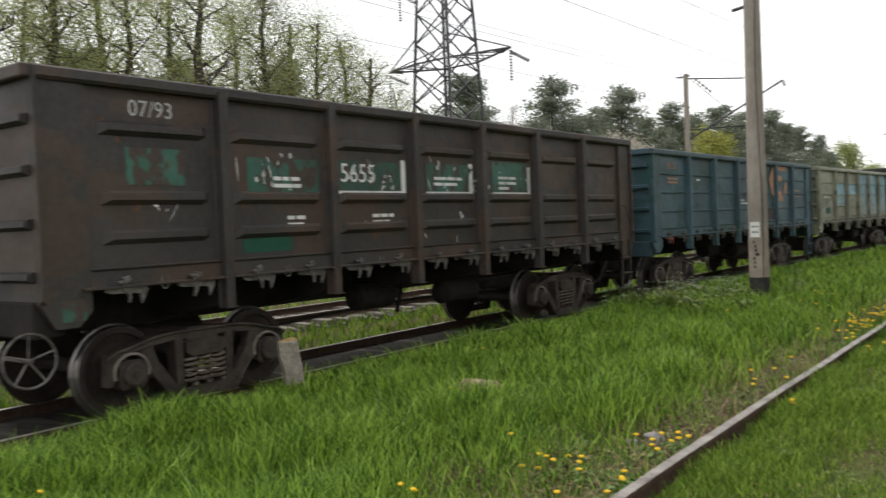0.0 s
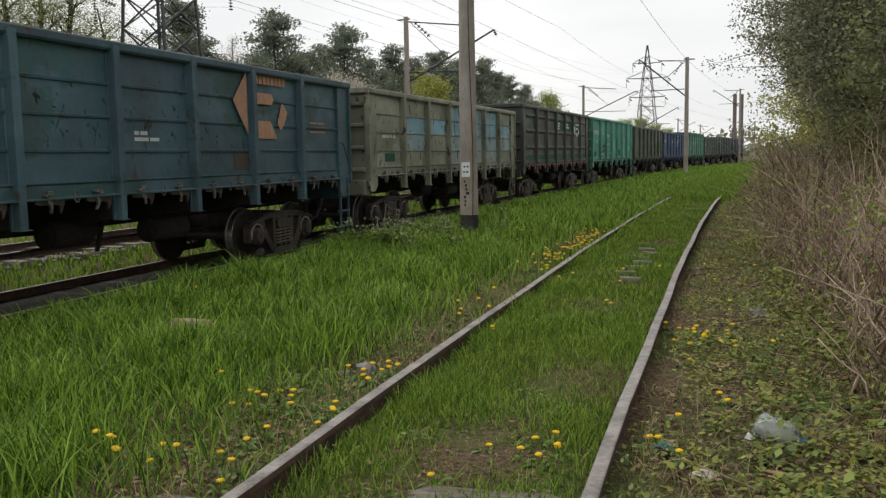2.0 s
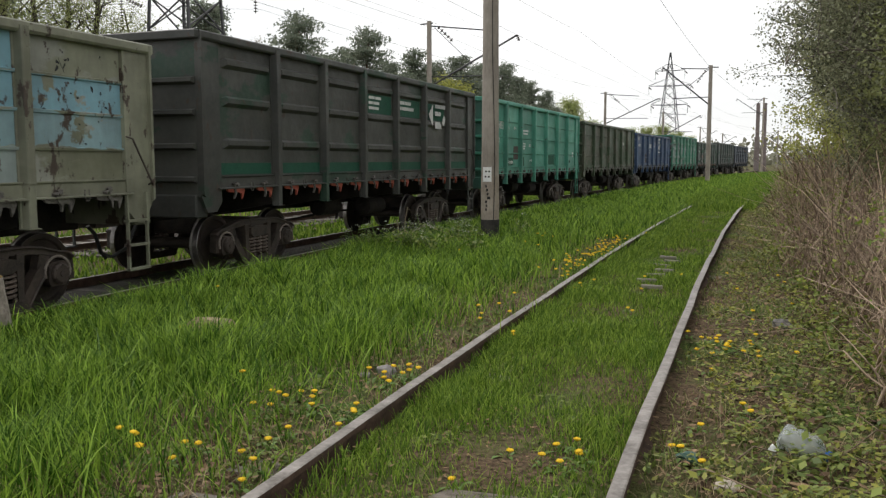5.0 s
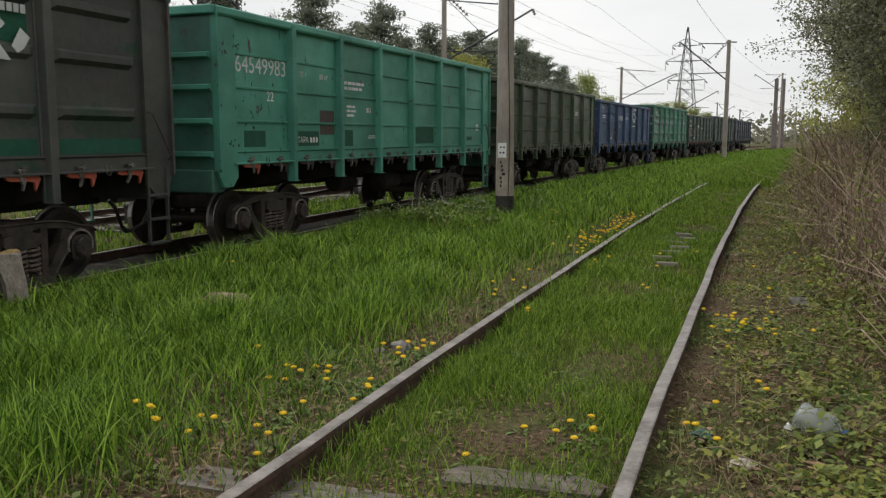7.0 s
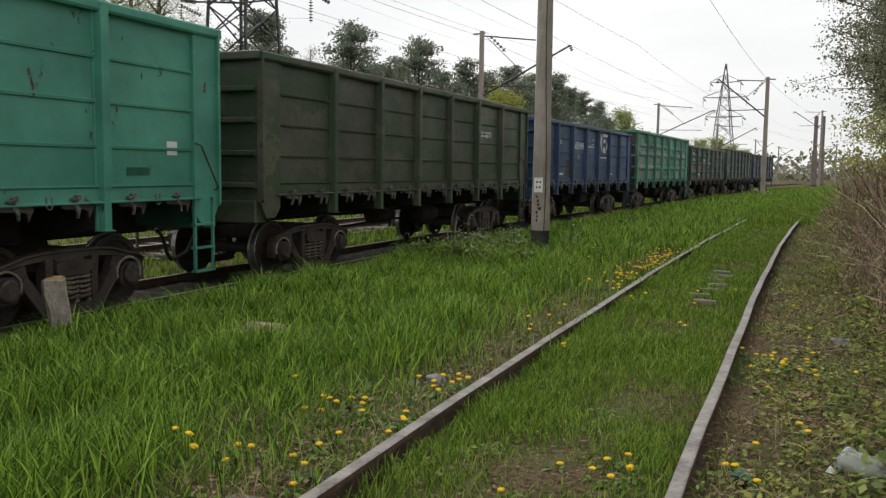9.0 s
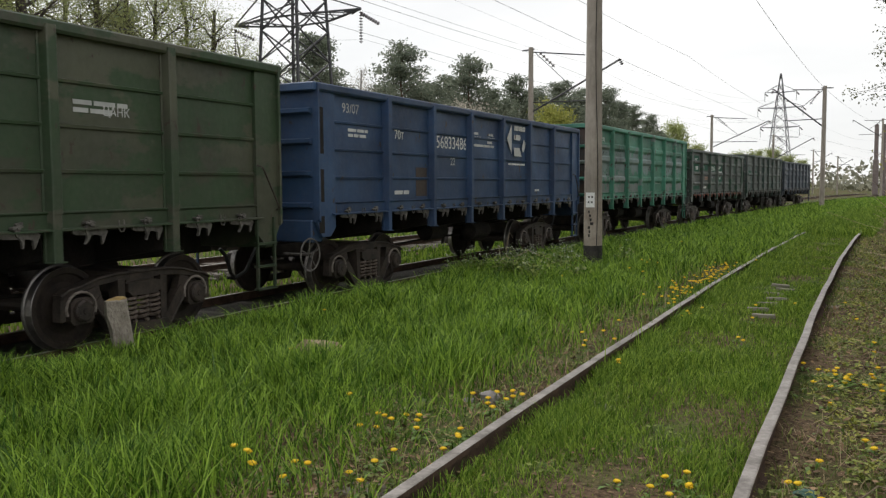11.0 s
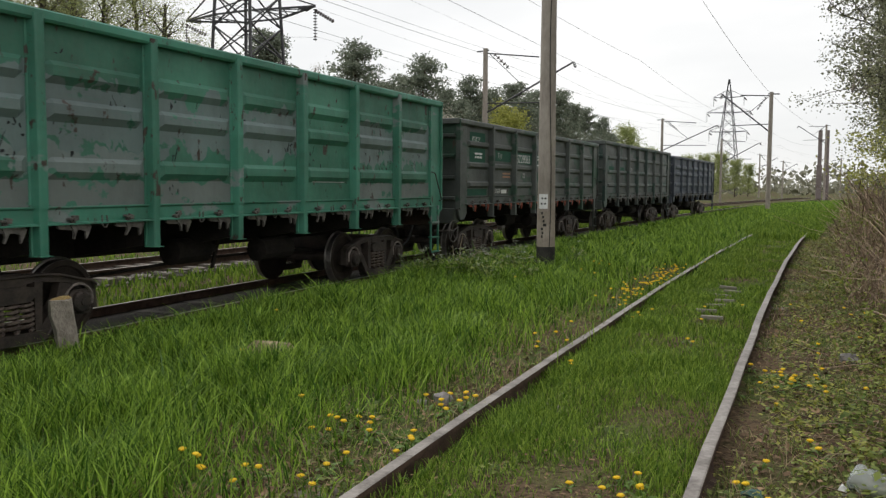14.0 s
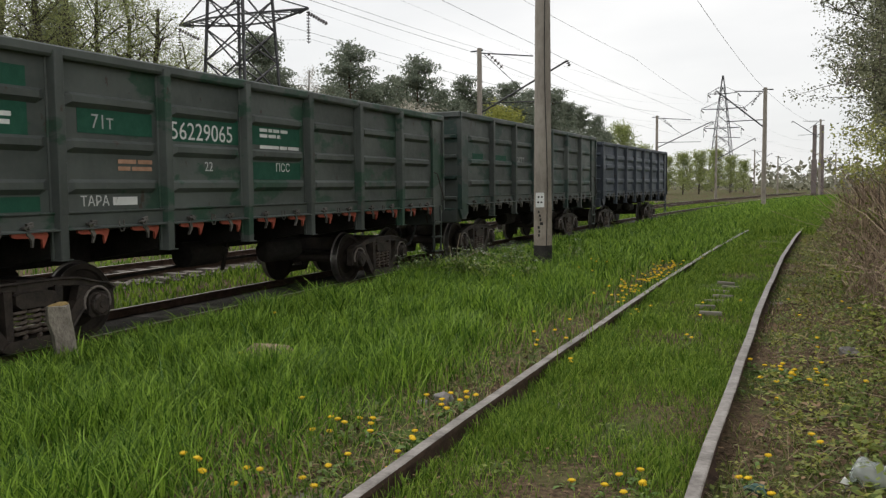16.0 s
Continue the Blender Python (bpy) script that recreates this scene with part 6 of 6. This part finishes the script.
def pine(name, label, seed, height, crown, material, low=0.35):
    """A Scots pine: bare trunk below, whorls of boughs with flat tufts of needles."""
    rng, nrg = random.Random(seed), np.random.default_rng(seed)
    tree = tagged(new(name), label, "tree", "trees")
    bm = bmesh.new()
    n = 6
    trunk = [Vector((rng.uniform(-0.15, 0.15) * k / n * 2, rng.uniform(-0.15, 0.15) * k / n * 2, -0.3 + (height + 0.1) * k / n)) for k in range(n + 1)]
    tube(bm, trunk, [0.014 * height * (1 - 0.85 * k / n) + 0.02 for k in range(n + 1)], 8)
    part("trunk", bm, PINEBARK, tree)
    bm = bmesh.new()
    tufts = []
    for k in range(36):
        f = low + (1 - low) * (k + rng.random()) / 36
        i = min(n - 1, int(f * n))
        start = trunk[i].lerp(trunk[i + 1], f * n - i)
        a = k * 2.4 + rng.uniform(-0.6, 0.6)
        g = (f - low) / (1 - low)
        reach = crown * (0.55 + 0.65 * math.sin(min(1, g * 1.1 + 0.12) * math.pi)) * rng.uniform(0.55, 1.1) * (1 - 0.35 * g)
        pts = branch(bm, rng, start, (math.cos(a), math.sin(a), 0.15 + 0.5 * g), reach, 0.004 * height * (1.1 - 0.7 * g), 4, -0.08)
        tufts += pts[1:]
        for p in pts[2:]:
            for _ in range(2):
                tufts.append(p + Vector((rng.uniform(-1, 1), rng.uniform(-1, 1), rng.uniform(0, 0.5))) * reach * 0.25)
    part("branching", bm, PINEBARK, tree)
    v, f = leaves(nrg, np.array([tuple(t) for t in tufts]), 28, (0.36, 0.36, 0.15), 0.23, 0.15)
    ob = new("crown", mesh_from("crown", v, f, material))
    ob.parent = tree
    ob["kind"] = "stuff"
    return tree


SPRING = leafy("young_spring_leaves", (0.24, 0.28, 0.10), (0.42, 0.46, 0.20), 0.6, 0.45)
OLIVELEAF = leafy("olive_spring_leaves", (0.17, 0.19, 0.075), (0.32, 0.34, 0.15), 0.6, 0.4)
# needle colour is raised above real pine green to carry the haze
NEEDLES = leafy("haze_pale_pine_needles", (0.13, 0.155, 0.115), (0.27, 0.30, 0.225), 0.7, 0.45, 0.1)
BLOSSOM = leafy("white_blossom", (0.42, 0.38, 0.32), (0.62, 0.58, 0.50), 0.7, 0.2)
YELLOWLEAF = leafy("yellow_green_leaves", (0.28, 0.30, 0.07), (0.44, 0.44, 0.13), 0.6, 0.35)
BIRCHBARK = plain("pale_birch_bark", (0.24, 0.22, 0.20), (0.46, 0.44, 0.41), 0.9, 0, 5, (1, 1, 4))
TWIG = plain("grey_twig_bark", (0.11, 0.095, 0.08), (0.24, 0.21, 0.18), 0.95, 0, 6, (3, 3, 0.6), 0.6)
GREYLEAF = leafy("grey_green_leaves", (0.085, 0.095, 0.055), (0.36, 0.37, 0.235), 0.6, 0.42)


def put(proto, used, az, reach, height, own, rng):
    """Stands a tree at a bearing (degrees left of +y) and distance; the first use is the tree itself."""
    x, y = -math.sin(radians(az)) * reach, math.cos(radians(az)) * reach
    m = pose(x, y, float(ground_z(x, y)), 0, 0, rng.uniform(0, 360))
    s = height / own
    if proto.name in used:
        t = copy_thing(proto, m)
    else:
        used.add(proto.name)
        t = proto
        t.matrix_basis = m
    t.scale = (s, s, s)
    return t


def far_trees():
    rng, used = random.Random(77), set()
    tall = [broadleaf("broadleaf_tree", "tall tree in thin young spring leaf beyond the tracks", 100 + k, 17, 4.4, (SPRING, OLIVELEAF, SPRING)[k], 0.115, (26, 30, 10)[k], 20, 0.16, spread=0.75, girth=(1.0, 1.25, 1.7)[k]) for k in range(3)]
    pines = [pine("pine_tree", "dark green pine tree beyond the tracks", 120 + k, 13, 4.0, NEEDLES) for k in range(3)]
    birch = broadleaf("birch_tree", "pale nearly bare birch tree among the pines", 130, 12, 2.2, BLOSSOM, 0.10, 4, 18, 0.2, BIRCHBARK, 0.3)
    blossom = broadleaf("blossoming_tree", "low tree in white blossom before the pines", 131, 7, 3.0, BLOSSOM, 0.16, 22, 14, 0.15)
    yellow = broadleaf("broadleaf_tree", "low round tree in yellow-green young leaf", 132, 7, 2.6, YELLOWLEAF, 0.17, 30, 14, 0.15)
    bush = broadleaf("broadleaf_tree", "round tree in light green young leaf far off", 133, 9, 3.2, SPRING, 0.25, 12, 14, 0.12)
    for k, (az, reach, h) in enumerate(((74, 46, 18), (69, 52, 19), (65.5, 44, 18), (62, 55, 20), (60, 46, 18.5), (57.5, 60, 20), (56, 48, 18), (53.5, 55, 19), (51.5, 47, 17), (49.5, 60, 19), (47.5, 52, 17.5), (45.8, 60, 17.5), (44, 54, 16), (42.3, 58, 15.5), (40.6, 56, 14), (39.0, 60, 12.5), (36.8, 63, 10.5))):
        put(tall[k % 3], used, az, reach, h, 17, rng)
    for k, (az, reach, h) in enumerate(((66, 72, 17), (58.8, 76, 17), (52.8, 78, 16.5), (46.5, 70, 15), (34.3, 66, 12.9), (33.0, 72, 11), (28.4, 75, 13.6), (26.6, 80, 11.2), (25.3, 84, 12.0), (23.9, 80, 13.2), (22.4, 88, 11.4), (20.8, 90, 12.6), (19.4, 93, 11.6), (18.0, 95, 12.8), (16.6, 99, 12.2), (15.1, 100, 12.2), (14.2, 106, 11.6), (13.2, 110, 11.2), (12.3, 115, 10.3), (29.8, 78, 10.5), (17.3, 90, 10.5), (21.6, 84, 9.8), (27.4, 78, 10.5), (29.2, 82, 11.2), (24.6, 90, 10.6), (23.1, 92, 10.2), (20.1, 96, 10.8), (18.7, 100, 11.0), (16.0, 104, 10.6), (31.9, 84, 9.8), (26.0, 88, 9.8), (11.6, 120, 8.8), (32.6, 80, 9.0))):
        put(pines[k % 3], used, az, reach, h, 13, rng)
    put(birch, used, 31.2, 70, 12.2, 12, rng)
    put(birch, used, 30.6, 72, 11.0, 12, rng)
    put(blossom, used, 24.2, 60, 7.2, 7, rng)
    put(blossom, used, 25.3, 62, 6.4, 7, rng)
    put(yellow, used, 18.3, 64, 7.4, 7, rng)
    for az, reach, h in ((10.4, 140, 11.6), (11.4, 138, 9.5), (9.2, 150, 8.6), (6.6, 150, 7.2), (5.6, 155, 7.6), (4.6, 160, 8.0), (3.7, 165, 7.0), (7.6, 158, 6.8), (2.9, 175, 6.4), (8.3, 165, 7.4)):
        put(bush, used, az, reach, h, 9, rng)


far_trees()


def far_wood():
    """A low band of distant wood and scrub all round the horizon."""
    rng = np.random.default_rng(61)
    n = 2600
    az = rng.uniform(0, math.tau, n)
    r = rng.uniform(230, 420, n)
    c = np.stack([-np.sin(az) * r, np.cos(az) * r, rng.uniform(0.0, 1.0, n) ** 2.2 * 6.0], -1)
    v, f = leaves(rng, c, 26, (3.5, 3.5, 1.3), 1.7, 0.1)
    # the pale leaf colour of the band has distance haze painted in
    tagged(new("distant_wood", mesh_from("distant_wood", v, f, leafy("hazed_wood_leaves", (0.17, 0.17, 0.125), (0.27, 0.265, 0.19), 0.8, 0.1))), "hazy olive-brown wood along the horizon", "wood", kind="stuff")


far_wood()


# ---------------------------------------------------------------- thicket beside the siding
def thicket():
    rng, nrg = random.Random(41), np.random.default_rng(41)
    stem = leafy("dead_brown_stems", (0.12, 0.082, 0.058), (0.60, 0.46, 0.34), 0.9, 0, 0.25, 1.2)

    def edge(y):
        return bend(SIDING, y) + 1.82 + 0.35 * max(0.0, (13 - y) / 6) + 0.12 * math.sin(y * 1.9)

    verts, faces = [], []
    n = 6500
    ys = 4.6 + 40 * nrg.random(n) ** 1.35
    for y in ys:
        x = edge(y) + abs(rng.gauss(0.25, 1.0))
        p = Vector((x, y, float(ground_z(x, y)) - 0.03))
        tall = rng.uniform(0.5, 2.7) * (0.32 + 0.68 * min(1, (x - edge(y)) / 1.0))
        a = rng.uniform(0, math.tau)
        g = rng.choice((0.2, 0.5, 1.1, 1.9))
        d = Vector((math.cos(a) * g * (0.5 if math.cos(a) < 0 else 1), math.sin(a) * g, 1)).normalized()
        r = rng.choice((0.004, 0.006, 0.008, 0.014)) * rng.uniform(0.8, 1.25) * max(1, y / 12)
        bow = Vector((rng.uniform(-0.5, 0.9), rng.uniform(-0.8, 0.8), -rng.uniform(0.0, 0.6)))
        ring_before = None
        for k in range(6):
            q = p + d * (tall * k / 5) + bow * (tall * 0.55 * (k / 5) ** 2) + Vector((rng.uniform(-1, 1), rng.uniform(-1, 1), rng.uniform(-0.6, 0.6))) * 0.07
            rr = r * (1 - 0.13 * k)
            base = len(verts)
            for j in range(3):
                b = j * math.tau / 3
                verts.append((q.x + rr * math.cos(b), q.y + rr * math.sin(b), q.z + (rr * 0.5 if j == 1 else 0)))
            if ring_before is not None:
                for j in range(3):
                    faces.append((ring_before + j, ring_before + (j + 1) % 3, base + (j + 1) % 3, base + j))
            ring_before = base
    tagged(new("bramble", mesh_from("bramble", np.array(verts), np.array(faces), stem)), "tangle of dead brown bramble stems beside the siding", "bramble", kind="stuff")
    # fallen stems on the ground
    verts, faces = [], []
    for k in range(900):
        y = 2.2 + 24 * rng.random() ** 1.4
        x = edge(y) - 1.0 + rng.random() * 2.2
        a, l = rng.uniform(0, math.tau), 0.10 + 0.5 * rng.random() ** 2.5
        r = rng.uniform(0.002, 0.005)
        base = len(verts)
        for f in (0, 0.5, 1):
            px, py = x + math.cos(a) * l * f + 0.25 * l * math.sin(f * 3) * math.sin(7 * k), y + math.sin(a) * l * f + 0.06 * math.sin(f * 3)
            z = float(ground_z(px, py)) + 0.03 + 0.07 * math.sin(f * 3.1) * rng.random()
            for j in range(3):
                verts.append((px - math.sin(a) * r * math.cos(j * 2.1), py + math.cos(a) * r * math.cos(j * 2.1), z + r * math.sin(j * 2.1)))
        for s in (0, 3):
            for j in range(3):
                faces.append((base + s + j, base + s + (j + 1) % 3, base + s + 3 + (j + 1) % 3, base + s + 3 + j))
    tagged(new("fallen_stems", mesh_from("fallen_stems", np.array(verts), np.array(faces), leafy("dry_twig_litter", (0.06, 0.042, 0.030), (0.34, 0.26, 0.185), 0.9, 0, 0.2, 1.8))), "dry fallen stems on the ground below the thicket", "dead stems", kind="stuff")
    # new leaves among the stems
    m = 520
    y = 4 + 34 * nrg.random(m) ** 1.3
    x = np.array([edge(v) for v in y]) + np.abs(nrg.normal(0.0, 0.8, m)) - 0.1
    z = ground_z(x, y) + nrg.random(m) ** 2.2 * 1.2 + 0.03
    v, f = leaves(nrg, np.stack([x, y, z], -1), 22, (0.11, 0.11, 0.08), 0.05, 0.5)
    tagged(new("young_shoots", mesh_from("young_shoots", v, f, leafy("young_shoot_leaves", (0.10, 0.16, 0.025), (0.30, 0.33, 0.06), 0.5, 0.35))), "fresh yellow-green shoots among the dead stems", "shoots", kind="stuff")
    # a few long dark branches that arch through the tangle
    for k in range(26):
        y = 5.5 + 26 * rng.random() ** 1.3
        x = edge(y) + rng.uniform(0.7, 1.7)
        bm = bmesh.new()
        q = branch(bm, rng, (0, 0, -0.1), (rng.uniform(-0.25, 0.6), rng.uniform(-0.9, 0.9), 1), rng.uniform(1.1, 2.0), rng.uniform(0.012, 0.024), 6, 0.16, 0.4)
        for p in q[2:]:
            branch(bm, rng, p, (rng.uniform(-1, 1), rng.uniform(-1, 1), rng.uniform(-0.4, 0.8)), 0.7, 0.007, 4, 0.1, 0.4)
        ob = tagged(part("dead_branch", bm, BARK if k % 2 else stem), "long bare arching branch in the thicket", "branch", "dead branches")
        ob.location = (x, y, float(ground_z(x, y)))
    # shrubs and small trees overhanging the siding
    spots = ((3.5, 12.5, 5.2, (-0.5, 0.4), GREYLEAF), (3.5, 16.5, 6.4, (-1.2, 0.0), GREYLEAF), (3.6, 20.5, 7.4, (-1.7, 0.3), GREYLEAF), (3.7, 25.0, 7.2, (-1.1, 0.0), GREYLEAF), (3.2, 14.6, 3.4, (-0.2, 0.0), OLIVELEAF), (3.0, 18.6, 3.8, (-0.2, 0.0), GREYLEAF), (3.5, 23.0, 3.8, (-0.2, 0.0), YELLOWLEAF), (4.2, 19.0, 8.5, (-0.8, 0.0), OLIVELEAF), (4.2, 30.5, 5.0, (-0.8, 0.0), YELLOWLEAF), (5.4, 36.0, 6.5, (-0.8, 0), GREYLEAF), (7.0, 45.0, 7.0, (-0.8, 0), OLIVELEAF), (8.0, 56.0, 7.0, (-0.8, 0), GREYLEAF), (11.5, 70.0, 7.0, (-0.8, 0), OLIVELEAF), (4.6, 13.5, 7.5, (-0.5, 0), OLIVELEAF), (3.4, 14.6, 7.8, (-1.6, 0.2), GREYLEAF), (3.5, 18.4, 8.6, (-2.7, 0.0), GREYLEAF), (4.4, 16.5, 9.0, (-2.2, 0.0), GREYLEAF), (4.2, 11.5, 7.0, (-0.4, 0.0), OLIVELEAF))
    for k, (x, y, h, lean, mat) in enumerate(spots):
        t = broadleaf("thicket_tree", "slender grey-barked tree in small grey-green leaf beside the siding", 200 + k, h, (1.5 if h < 4 else 2.6) if y < 28 else 3.0, mat, (0.056 if x < 4 else 0.07) if y < 28 else 0.12, (36 if x < 4 else 34) if y < 28 else 16, 26, 0.24 if x < 4 and y < 28 and h > 4 else 0.10, BARK if k % 2 else TWIG, 0.115 if y < 28 else 0.2, lean, 0.8 if x < 4 and y < 28 else 1.0)
        t.matrix_basis = pose(x, y, float(ground_z(x, y)))


thicket()


motions()
